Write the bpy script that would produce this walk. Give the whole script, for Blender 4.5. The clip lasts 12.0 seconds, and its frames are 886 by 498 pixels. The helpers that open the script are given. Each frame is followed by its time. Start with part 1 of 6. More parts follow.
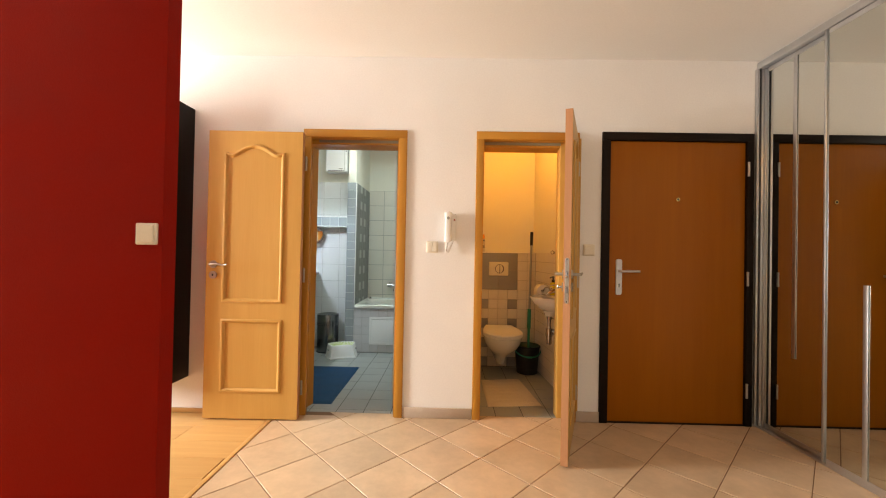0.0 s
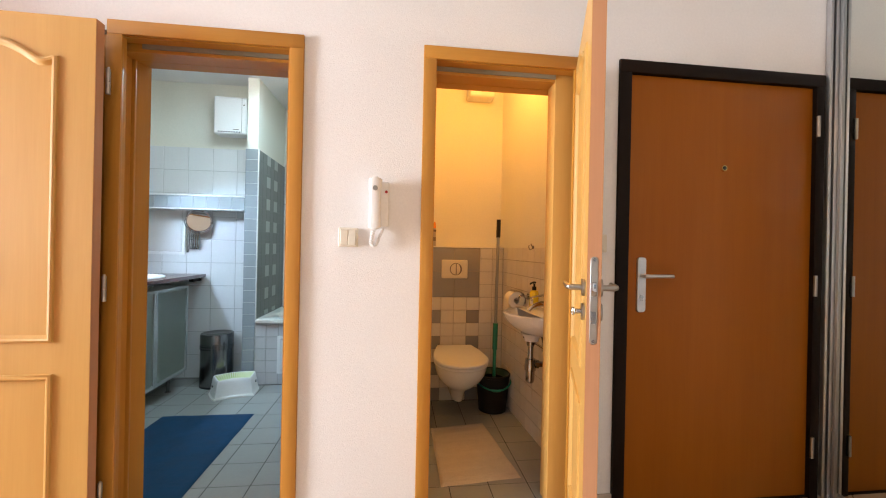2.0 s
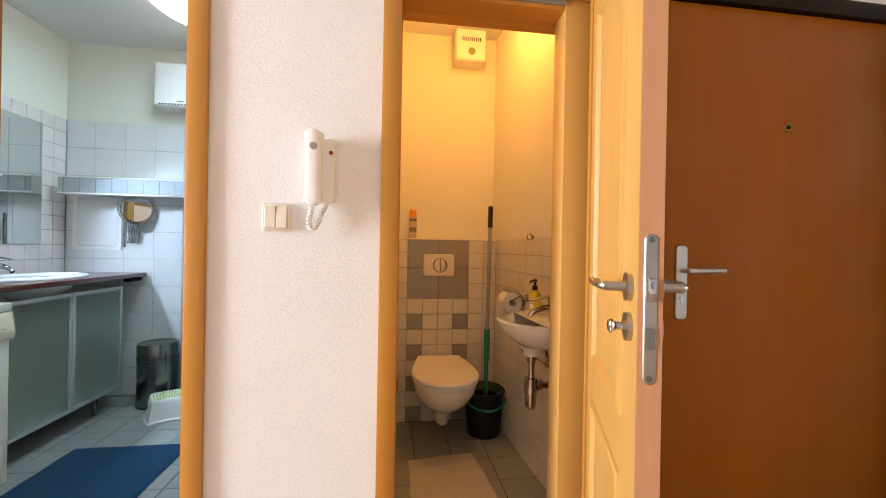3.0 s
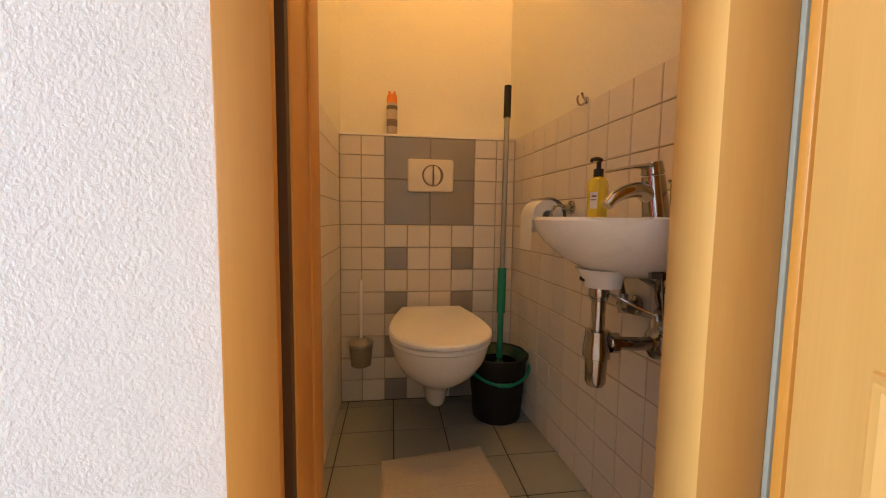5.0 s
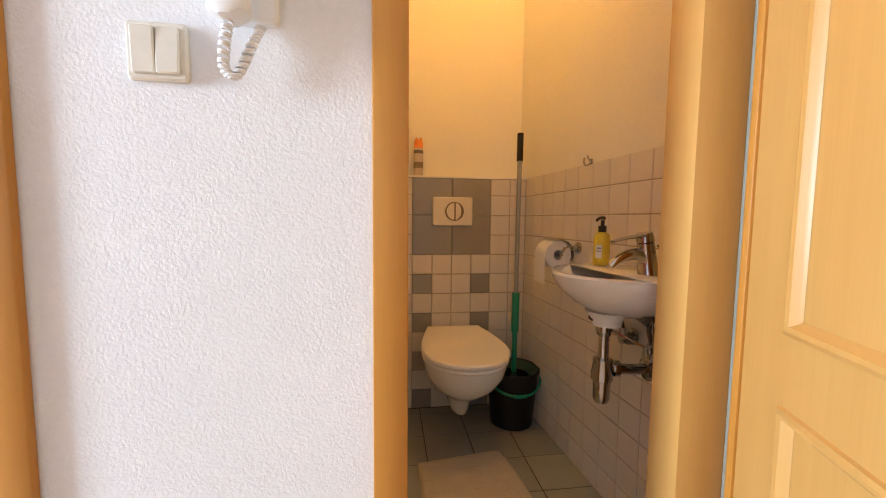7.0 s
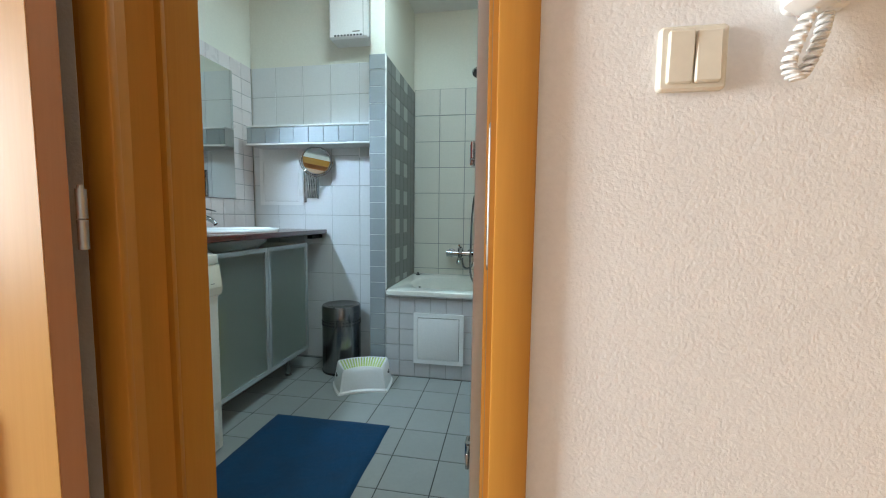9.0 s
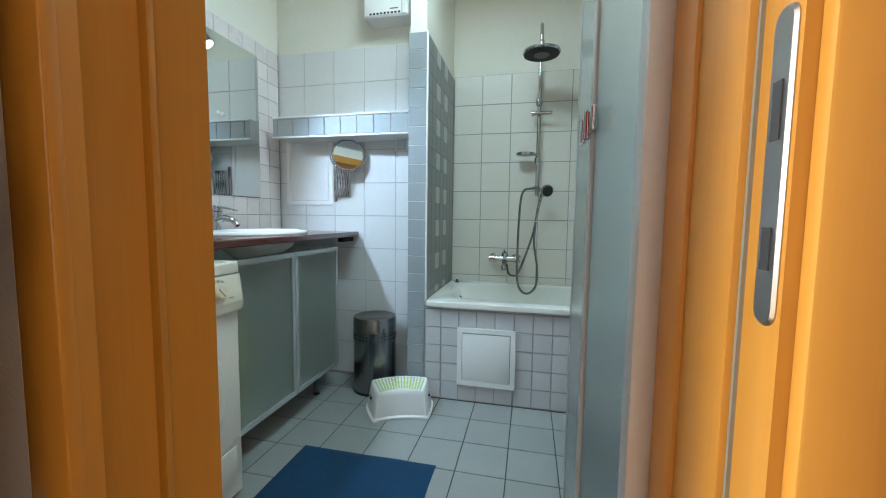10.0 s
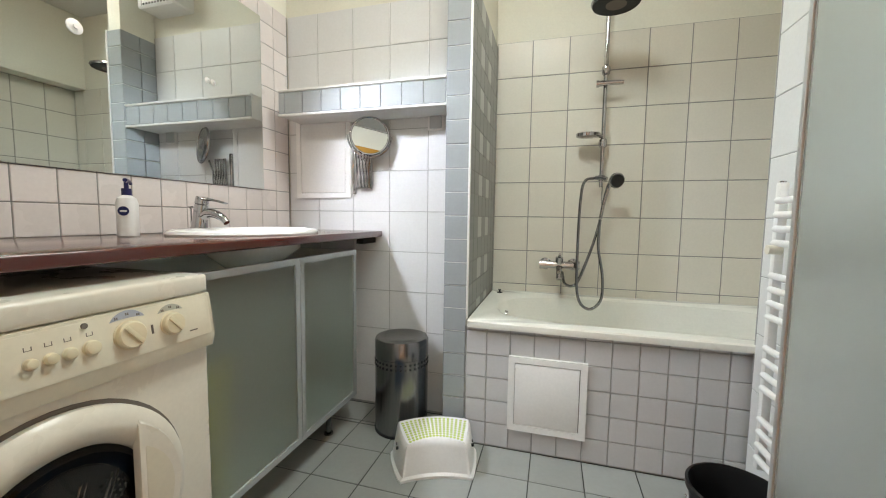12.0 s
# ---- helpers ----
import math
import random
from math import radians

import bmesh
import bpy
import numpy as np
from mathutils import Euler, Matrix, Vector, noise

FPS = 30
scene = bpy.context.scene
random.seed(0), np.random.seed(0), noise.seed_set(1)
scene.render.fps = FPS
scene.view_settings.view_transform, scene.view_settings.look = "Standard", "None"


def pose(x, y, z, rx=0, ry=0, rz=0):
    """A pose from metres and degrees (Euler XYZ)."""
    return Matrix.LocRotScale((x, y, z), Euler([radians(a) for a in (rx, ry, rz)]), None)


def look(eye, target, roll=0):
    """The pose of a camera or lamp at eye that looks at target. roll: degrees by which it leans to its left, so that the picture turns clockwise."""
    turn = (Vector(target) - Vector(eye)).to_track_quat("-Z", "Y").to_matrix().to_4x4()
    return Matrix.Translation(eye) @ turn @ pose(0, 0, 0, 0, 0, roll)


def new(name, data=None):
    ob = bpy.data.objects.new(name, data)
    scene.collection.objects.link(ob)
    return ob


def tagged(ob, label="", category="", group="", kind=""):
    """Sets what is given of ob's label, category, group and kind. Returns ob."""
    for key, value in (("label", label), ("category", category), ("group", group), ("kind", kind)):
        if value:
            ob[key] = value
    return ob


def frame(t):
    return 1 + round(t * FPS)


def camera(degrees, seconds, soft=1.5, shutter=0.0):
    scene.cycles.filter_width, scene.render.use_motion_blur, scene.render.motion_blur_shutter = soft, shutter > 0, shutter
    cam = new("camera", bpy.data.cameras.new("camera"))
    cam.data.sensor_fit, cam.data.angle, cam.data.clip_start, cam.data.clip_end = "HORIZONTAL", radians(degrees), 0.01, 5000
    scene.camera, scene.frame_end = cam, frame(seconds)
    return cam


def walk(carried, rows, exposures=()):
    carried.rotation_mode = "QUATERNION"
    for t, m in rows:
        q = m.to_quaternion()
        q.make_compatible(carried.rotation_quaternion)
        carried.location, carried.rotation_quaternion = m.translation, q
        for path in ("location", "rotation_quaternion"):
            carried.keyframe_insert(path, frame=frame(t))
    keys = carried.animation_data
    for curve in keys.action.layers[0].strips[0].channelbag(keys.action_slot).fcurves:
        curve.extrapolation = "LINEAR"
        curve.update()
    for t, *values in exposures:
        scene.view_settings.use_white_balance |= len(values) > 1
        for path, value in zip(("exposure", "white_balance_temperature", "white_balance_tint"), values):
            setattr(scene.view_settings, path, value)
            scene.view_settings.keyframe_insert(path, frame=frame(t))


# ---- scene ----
EXPOSURES = [(0.0, -0.28, 8300, 16), (0.5, -0.16, 7500, 16), (1.0, -0.06, 6700, 15), (3.0, -0.08, 6650, 15), (5.0, -0.06, 5700, 9), (5.5, 0.08, 5750, 10), (6.0, 0.10, 5750, 10), (6.5, 0.0, 5700, 10), (7.0, -0.06, 5650, 10), (7.7, -0.24, 5900, 10), (9.3, -0.40, 6700, 8), (10.0, -0.12, 6700, 10), (10.5, -0.06, 6900, 14), (11.0, 0.02, 7700, 23), (12.0, 0.20, 9000, 26)]
cam = camera(98.60, 12.0, soft=1.1)
# seconds, x, y, z, yaw, pitch, roll
ROWS = [
    (0.0, -0.0222, 0.3347, 1.1714, 0.877, 0.607, -1.101),
    (0.5, -0.0595, 0.6114, 1.1768, -2.973, 0.311, -1.120),
    (1.0, -0.0321, 0.9034, 1.1729, -5.183, 0.026, -1.058),
    (1.5, 0.0284, 1.1662, 1.1752, -6.002, 0.069, -1.068),
    (2.0, 0.0723, 1.4114, 1.1725, -6.560, -0.020, -1.183),
    (2.5, 0.1180, 1.6330, 1.1604, -7.150, -0.012, -1.120),
    (3.0, 0.1994, 1.8629, 1.1287, -7.594, -0.097, -1.017),
    (3.2, 0.2266, 1.9433, 1.1000, -7.682, 0.012, -0.903),
    (4.8, 0.3289, 2.5680, 0.8458, -7.569, -4.127, -0.962),
    (5.0, 0.3348, 2.6296, 0.8315, -7.522, -4.612, -0.690),
    (5.5, 0.3604, 2.7473, 0.8092, -7.201, -4.597, -0.941),
    (6.0, 0.3603, 2.7348, 0.8319, -7.203, -4.512, -0.923),
    (6.5, 0.3132, 2.6054, 0.9078, -7.552, -4.488, -0.957),
    (7.0, 0.1872, 2.4271, 0.9781, -7.976, -4.462, -0.583),
    (7.5, 0.0536, 2.2971, 1.0091, -4.414, -4.536, -1.022),
    (7.7, -0.0019, 2.2875, 1.0139, -1.940, -4.569, -1.077),
    (9.3, -0.4430, 2.5697, 1.0043, 10.919, -4.694, -0.801),
    (9.5, -0.4851, 2.6245, 1.0063, 11.561, -4.583, -0.926),
    (10.0, -0.5635, 2.7538, 0.9984, 12.771, -4.553, -0.733),
    (10.5, -0.6436, 2.9040, 0.9973, 13.555, -4.707, -0.920),
    (11.0, -0.7057, 3.0481, 0.9879, 14.854, -4.738, -0.840),
    (11.5, -0.7466, 3.1446, 0.9793, 15.744, -4.708, -0.787),
    (12.0, -0.7725, 3.1794, 0.9804, 15.934, -4.621, -0.777),
]
walk(cam, [(t, pose(x, y, z, 90 + pitch, roll, yaw)) for t, x, y, z, yaw, pitch, roll in ROWS], EXPOSURES)

# ---- world, lights, exposure ----
world = bpy.data.worlds.new("sky")
scene.world = world
world.use_nodes = True
_sky = world.node_tree.nodes.new("ShaderNodeTexSky")
_sky.sky_type, _sky.sun_disc = "NISHITA", False
_sky.sun_elevation, _sky.sun_rotation = radians(38), radians(108)
world.node_tree.links.new(_sky.outputs[0], world.node_tree.nodes["Background"].inputs[0])
world.node_tree.nodes["Background"].inputs[1].default_value = 0.06


def lamp(name, kind, m, energy, color, **settings):
    data = bpy.data.lights.new(name, kind)
    data.energy, data.color = energy, color
    if "size" in settings:
        data.shape, data.size, data.size_y = "RECTANGLE", settings["size"], settings["size_y"]
    if "radius" in settings:
        data.shadow_soft_size = settings["radius"]
    if "angle" in settings:
        data.angle = radians(settings["angle"])
    if "spot" in settings:
        data.spot_size, data.spot_blend = radians(settings["spot"]), settings.get("blend", 0.6)
    ob = new(name, data)
    ob.matrix_world = m
    return ob


lamp("sun", "SUN", look((6, -2, 5), (0, 0, 0)), 2.0, (1.0, 0.95, 0.88), angle=0.6)
# daylight in the openings of the room beside the hall and behind the walk
lamp("window_daylight", "AREA", look((-4.42, 2.10, 1.45), (0, 2.10, 1.3)), 380, (0.86, 0.94, 1.0), size=0.8, size_y=1.7)
lamp("window_daylight", "AREA", look((-0.2, -2.52, 1.55), (-0.2, 0, 1.35)), 2, (0.90, 0.95, 1.0), size=2.2, size_y=1.5)
# lamps of the two small rooms
lamp("bathroom_ceiling_lamp_light", "AREA", pose(-0.95, 4.28, 2.48), 19, (0.45, 0.81, 1.0), size=0.40, size_y=0.40)
lamp("mirror_lamp_light", "SPOT", look((-1.985, 4.07, 1.76), (-1.05, 4.80, 0.72)), 78, (0.50, 0.74, 1.0), radius=0.04, spot=92, blend=0.75)
lamp("toilet_lamp_light", "POINT", pose(0.66, 3.72, 2.40), 12.5, (1.0, 0.40, 0.035), radius=0.08)
# unseen warm ceiling lamp behind the walk, added to warm the hall's right side
lamp("hall_warm_fill", "POINT", pose(1.65, 0.95, 2.40), 6.5, (1.0, 0.42, 0.14), radius=0.12)


# ---- materials ----
def node(nt, kind, **inputs):
    n = nt.nodes.new(kind)
    for k, v in inputs.items():
        n.inputs[k.replace("_", " ")].default_value = v
    return n


def material(name, col, rough=0.5, metal=0.0, var=0.05, scale=6.0, fine=90.0, fvar=0.03, bump=0.0, bscale=250.0, stretch=(1, 1, 1), rand=0.0, coat=0.0, trans=0.0, ior=1.45, rvar=0.08, emit=0.0):
    m = bpy.data.materials.new(name)
    m.use_nodes = True
    nt = m.node_tree
    b = nt.nodes["Principled BSDF"]
    tc = nt.nodes.new("ShaderNodeTexCoord")
    mp = nt.nodes.new("ShaderNodeMapping")
    mp.inputs["Scale"].default_value = stretch
    info = nt.nodes.new("ShaderNodeObjectInfo")
    off = nt.nodes.new("ShaderNodeVectorMath")
    off.operation = "MULTIPLY"
    off.inputs[1].default_value = (37.0, 17.0, 29.0)
    cmb = nt.nodes.new("ShaderNodeCombineXYZ")
    L = nt.links.new
    for k in range(3):
        L(info.outputs["Random"], cmb.inputs[k])
    L(cmb.outputs[0], off.inputs[0])
    L(tc.outputs["Object"], mp.inputs["Vector"])
    L(off.outputs[0], mp.inputs["Location"])
    big = node(nt, "ShaderNodeTexNoise", Scale=scale, Detail=4.0, Roughness=0.55)
    small = node(nt, "ShaderNodeTexNoise", Scale=fine, Detail=3.0, Roughness=0.6)
    L(mp.outputs[0], big.inputs["Vector"])
    L(mp.outputs[0], small.inputs["Vector"])

    def scaled(src, lo, hi):
        r = nt.nodes.new("ShaderNodeMapRange")
        r.inputs["From Min"].default_value, r.inputs["From Max"].default_value = 0.25, 0.75
        r.inputs["To Min"].default_value, r.inputs["To Max"].default_value = lo, hi
        L(src, r.inputs["Value"])
        return r.outputs["Result"]

    def times(a, c):
        r = nt.nodes.new("ShaderNodeMath")
        r.operation = "MULTIPLY"
        L(a, r.inputs[0])
        L(c, r.inputs[1])
        return r.outputs[0]

    f = times(scaled(big.outputs[0], 1 - var, 1 + var), scaled(small.outputs[0], 1 - fvar, 1 + fvar))
    if rand:
        rr = nt.nodes.new("ShaderNodeMapRange")
        rr.inputs["To Min"].default_value, rr.inputs["To Max"].default_value = 1 - rand, 1 + rand
        L(info.outputs["Random"], rr.inputs["Value"])
        f = times(f, rr.outputs["Result"])
    sc = nt.nodes.new("ShaderNodeVectorMath")
    sc.operation = "SCALE"
    sc.inputs[0].default_value = col
    L(f, sc.inputs["Scale"])
    L(sc.outputs[0], b.inputs["Base Color"])
    L(scaled(big.outputs[0], max(0.01, rough - rvar * rough), min(1, rough + rvar * rough)), b.inputs["Roughness"])
    b.inputs["Metallic"].default_value = metal
    b.inputs["IOR"].default_value = ior
    b.inputs["Transmission Weight"].default_value = trans
    b.inputs["Coat Weight"].default_value = coat
    b.inputs["Coat Roughness"].default_value = 0.08
    if emit:
        b.inputs["Emission Color"].default_value = (*col, 1)
        b.inputs["Emission Strength"].default_value = emit
    if bump:
        bn = node(nt, "ShaderNodeTexNoise", Scale=bscale, Detail=3.0)
        L(mp.outputs[0], bn.inputs["Vector"])
        bp = node(nt, "ShaderNodeBump", Strength=bump, Distance=0.004)
        L(bn.outputs[0], bp.inputs["Height"])
        L(bp.outputs[0], b.inputs["Normal"])
    return m


def wood(name, dark, light, axis="z", rough=0.42, coat=0.08, rand=0.0, grain=26.0, ior=1.42):
    """Veneer: long streaks along one axis, fine pores, slow clouding."""
    m = bpy.data.materials.new(name)
    m.use_nodes = True
    nt = m.node_tree
    L = nt.links.new
    b = nt.nodes["Principled BSDF"]
    tc = nt.nodes.new("ShaderNodeTexCoord")
    info = nt.nodes.new("ShaderNodeObjectInfo")
    add = nt.nodes.new("ShaderNodeVectorMath")
    add.operation = "ADD"
    cmb = nt.nodes.new("ShaderNodeCombineXYZ")
    mul = nt.nodes.new("ShaderNodeMath")
    mul.operation = "MULTIPLY"
    mul.inputs[1].default_value = 13.0
    L(info.outputs["Random"], mul.inputs[0])
    for k in range(3):
        L(mul.outputs[0], cmb.inputs[k])
    L(tc.outputs["Object"], add.inputs[0])
    L(cmb.outputs[0], add.inputs[1])

    def streak(s, along, detail):
        mp = nt.nodes.new("ShaderNodeMapping")
        v = [s, s, s]
        v["xyz".index(axis)] = along
        mp.inputs["Scale"].default_value = v
        L(add.outputs[0], mp.inputs["Vector"])
        n = node(nt, "ShaderNodeTexNoise", Scale=1.0, Detail=detail, Roughness=0.6, Distortion=0.4)
        L(mp.outputs[0], n.inputs["Vector"])
        return n.outputs[0]

    a, c, d = streak(grain, 0.9, 4.0), streak(170.0, 5.0, 2.0), streak(3.0, 0.6, 3.0)
    ramp = nt.nodes.new("ShaderNodeValToRGB")
    e = ramp.color_ramp.elements
    e[0].position, e[0].color = 0.28, (*dark, 1)
    e[1].position, e[1].color = 0.72, (*light, 1)
    mix = nt.nodes.new("ShaderNodeMath")
    mix.operation = "MULTIPLY_ADD"
    mix.inputs[1].default_value = 0.5
    L(a, mix.inputs[0])
    m2 = nt.nodes.new("ShaderNodeMath")
    m2.operation = "MULTIPLY_ADD"
    m2.inputs[1].default_value, m2.inputs[2].default_value = 0.22, 0.0
    L(c, m2.inputs[0])
    m3 = nt.nodes.new("ShaderNodeMath")
    m3.operation = "MULTIPLY_ADD"
    m3.inputs[1].default_value = 0.28
    L(d, m3.inputs[0])
    L(m2.outputs[0], m3.inputs[2])
    L(m3.outputs[0], mix.inputs[2])
    L(mix.outputs[0], ramp.inputs[0])
    out = ramp.outputs[0]
    if rand:
        rr = nt.nodes.new("ShaderNodeMapRange")
        rr.inputs["To Min"].default_value, rr.inputs["To Max"].default_value = 1 - rand, 1 + rand
        L(info.outputs["Random"], rr.inputs["Value"])
        sc = nt.nodes.new("ShaderNodeVectorMath")
        sc.operation = "SCALE"
        L(out, sc.inputs[0])
        L(rr.outputs["Result"], sc.inputs["Scale"])
        out = sc.outputs[0]
    L(out, b.inputs["Base Color"])
    b.inputs["Roughness"].default_value = rough
    b.inputs["IOR"].default_value = ior
    b.inputs["Coat Weight"].default_value = coat
    b.inputs["Coat Roughness"].default_value = 0.2
    bp = node(nt, "ShaderNodeBump", Strength=0.06, Distance=0.002)
    L(c, bp.inputs["Height"])
    L(bp.outputs[0], b.inputs["Normal"])
    return m


M_PLASTER = material("white_plaster", (0.82, 0.81, 0.80), 0.8, var=0.03, scale=2.0, bump=0.32, bscale=230)
M_CEIL = material("ceiling_paint", (0.78, 0.76, 0.73), 0.8, var=0.02, scale=1.5, bump=0.15, bscale=140)
M_BATHWALL = material("bathroom_paint", (0.80, 0.78, 0.68), 0.75, var=0.02, scale=2.0, bump=0.2, bscale=120)
M_RED = material("red_paint", (0.235, 0.006, 0.002), 0.8, var=0.04, scale=3.0, bump=0.35, bscale=180, ior=1.2)
M_BEECH = wood("beech_veneer", (0.43, 0.18, 0.022), (0.54, 0.25, 0.040), grain=14.0)
M_BEECH_H = wood("beech_veneer_across", (0.43, 0.18, 0.022), (0.54, 0.25, 0.040), axis="x", grain=14.0)
M_LEAF = wood("light_beech_veneer", (0.50, 0.27, 0.066), (0.60, 0.345, 0.10), grain=11.0)
M_EDGE = wood("beech_edge_band", (0.44, 0.20, 0.095), (0.52, 0.26, 0.135))
M_ENTRY = wood("entry_door_veneer", (0.29, 0.083, 0.004), (0.36, 0.115, 0.007), grain=20.0, rough=0.36, ior=1.3, coat=0.0)
M_LAM = wood("laminate_planks", (0.44, 0.235, 0.08), (0.60, 0.36, 0.15), axis="x", rough=0.3, rand=0.07, grain=22.0)
M_BLACKWOOD = wood("black_brown_veneer", (0.006, 0.0045, 0.004), (0.014, 0.010, 0.008), rough=0.5, coat=0.0, ior=1.2)
M_BLACKEDGE = material("shelf_edge_band", (0.05, 0.05, 0.055), 0.4)
M_STEELBLACK = material("dark_painted_steel", (0.012, 0.007, 0.005), 0.45, ior=1.2)
M_HTILE = material("beige_floor_tile", (0.56, 0.40, 0.265), 0.34, var=0.15, scale=4.5, fine=26, fvar=0.06, bump=0.05, bscale=40, rand=0.06)
M_HGROUT = material("floor_grout", (0.20, 0.11, 0.06), 0.9, var=0.1)
M_SKIRT = material("beige_skirting_tile", (0.50, 0.40, 0.32), 0.35, var=0.1, scale=7, rand=0.04)
M_WTILE = material("white_glazed_tile", (0.72, 0.72, 0.71), 0.34, var=0.015, scale=3, bump=0.05, bscale=14, rand=0.012)
M_ITILE = material("ivory_glazed_tile", (0.71, 0.67, 0.585), 0.30, var=0.02, scale=3, bump=0.05, bscale=14, rand=0.015)
M_PTILE = material("rosy_white_glazed_tile", (0.75, 0.68, 0.655), 0.28, var=0.02, scale=3, bump=0.05, bscale=14, rand=0.015)
M_TTILE = material("warm_white_glazed_tile", (0.70, 0.655, 0.59), 0.42, var=0.02, scale=3, bump=0.05, bscale=14, rand=0.02)
M_GROUTT = material("beige_grout", (0.40, 0.345, 0.275), 0.9, var=0.08)
M_GROUTL = material("white_grout", (0.72, 0.72, 0.70), 0.9, var=0.05)
M_GTILE = material("grey_glazed_tile", (0.31, 0.335, 0.345), 0.45, var=0.03, scale=6, bump=0.05, bscale=14, rand=0.03)
M_DTILE = material("dark_grey_tile", (0.17, 0.18, 0.17), 0.30, var=0.05, scale=6, bump=0.05, bscale=14, rand=0.03)
M_WGREY = material("toilet_grey_tile", (0.30, 0.29, 0.28), 0.2, var=0.03, scale=5, rand=0.03)
M_TUBTILE = material("pale_grey_glazed_tile", (0.57, 0.56, 0.56), 0.32, var=0.02, scale=4, bump=0.05, bscale=14, rand=0.02)
M_LTILE = material("light_accent_tile", (0.42, 0.44, 0.42), 0.3, var=0.02, rand=0.03)
M_GROUT = material("wall_grout", (0.27, 0.262, 0.245), 0.9, var=0.08)
M_GROUTW = material("pale_grout", (0.40, 0.395, 0.38), 0.9, var=0.06)
M_BTILE = material("grey_floor_tile", (0.31, 0.32, 0.30), 0.33, var=0.05, scale=5, fine=60, bump=0.06, bscale=60, rand=0.035)
M_BGROUT = material("grey_floor_grout", (0.055, 0.055, 0.05), 0.9)
M_WHITEPL = material("white_plastic", (0.84, 0.83, 0.81), 0.35, var=0.01)
M_CREAMPL = material("cream_plastic", (0.74, 0.69, 0.58), 0.38, var=0.02)
M_CERAMIC = material("white_ceramic", (0.80, 0.79, 0.76), 0.07, var=0.008, rvar=0.3)
M_ENAMEL = material("white_enamel", (0.78, 0.77, 0.70), 0.12, var=0.01)
M_CHROME = material("chrome", (0.48, 0.48, 0.49), 0.07, 1.0, var=0.01)
M_NICKEL = material("satin_nickel", (0.42, 0.40, 0.37), 0.30, 1.0, var=0.03)
M_STEEL = material("brushed_steel", (0.25, 0.248, 0.25), 0.22, 1.0, var=0.06, scale=3, fine=140, fvar=0.12, stretch=(1, 1, 0.03))
M_ALU = material("anodised_aluminium", (0.62, 0.63, 0.65), 0.36, 1.0, var=0.03)
M_ALUMAT = material("matt_aluminium_frame", (0.55, 0.57, 0.57), 0.5, 0.55, var=0.03)
M_BRASS = material("polished_brass", (0.72, 0.50, 0.20), 0.15, 1.0)
M_MIRROR = material("mirror_silver", (0.72, 0.76, 0.74), 0.012, 1.0, var=0.003, fvar=0.002)
M_GLASS = material("satin_safety_glass", (0.67, 0.72, 0.69), 0.24, trans=1.0, rvar=0.0, var=0.0, scale=2.0, fvar=0.0)
M_FROST = material("frosted_glass", (0.44, 0.48, 0.42), 0.32, trans=0.78, var=0.02, scale=2)
M_MAHOG = wood("red_brown_worktop", (0.060, 0.0075, 0.004), (0.105, 0.014, 0.007), axis="y", rough=0.12, coat=0.6)
M_BLUE = material("blue_cotton", (0.005, 0.050, 0.115), 0.95, var=0.22, scale=9, fine=300, fvar=0.3, bump=1.0, bscale=420)
M_BEIGE = material("beige_cotton", (0.60, 0.53, 0.43), 0.95, var=0.06, scale=9, fine=260, fvar=0.12, bump=0.9, bscale=330)
M_BLACKPL = material("black_plastic", (0.006, 0.006, 0.007), 0.5)
# dark rubber, also the painted shade of holes, slots and grooves
M_RUBBERHOLE = material("dark_rubber_and_hole_shade", (0.03, 0.03, 0.03), 0.7)
M_SEAL = material("grey_door_seal", (0.24, 0.23, 0.18), 0.7)
# brown seal with the shade of the rebate put into its colour
M_SHADESEAL = material("shaded_brown_door_seal", (0.085, 0.045, 0.018), 0.6)
M_GREENPL = material("green_plastic", (0.012, 0.23, 0.145), 0.35)
M_GREENDK = material("dark_green_plastic", (0.006, 0.045, 0.032), 0.4)
M_LIME = material("lime_rubber_dots", (0.52, 0.62, 0.13), 0.6)
M_YELLOW = material("yellow_plastic", (0.80, 0.66, 0.05), 0.4)
M_YSOAP = material("yellow_soap", (0.70, 0.56, 0.03), 0.15, coat=0.4)
M_NAVY = material("navy_plastic", (0.010, 0.014, 0.09), 0.3)
M_ORANGEPL = material("orange_cap_plastic", (0.80, 0.26, 0.03), 0.4)
M_PAPER = material("white_paper", (0.80, 0.79, 0.77), 0.9, bump=0.3, bscale=300)
# dark grey print and marks, also painted shade in gaps between parts
M_PRINTGAP = material("grey_print_and_gap_shade", (0.16, 0.13, 0.11), 0.6)
M_BLUEPRINT = material("blue_print", (0.40, 0.43, 0.50), 0.6)
M_TEAL = material("teal_print", (0.46, 0.47, 0.40), 0.6)
M_WASHER = material("washer_white_enamel", (0.77, 0.725, 0.63), 0.28, var=0.015)
M_KNOB = material("yellowed_knob_plastic", (0.74, 0.655, 0.47), 0.4, var=0.03)
M_WPANEL = material("washer_panel_plastic", (0.72, 0.665, 0.535), 0.4, var=0.02)
M_PORTGLASS = material("tinted_porthole_glass", (0.30, 0.27, 0.24), 0.03, trans=1.0, var=0.0, fvar=0.0, rvar=0.0)
M_DARKGLASS = material("dark_porthole_glass", (0.012, 0.011, 0.010), 0.05)
M_SMOKE = material("smoked_plastic", (0.50, 0.42, 0.30), 0.25, trans=0.4)
M_REDLED = material("red_indicator", (0.35, 0.01, 0.01), 0.3)
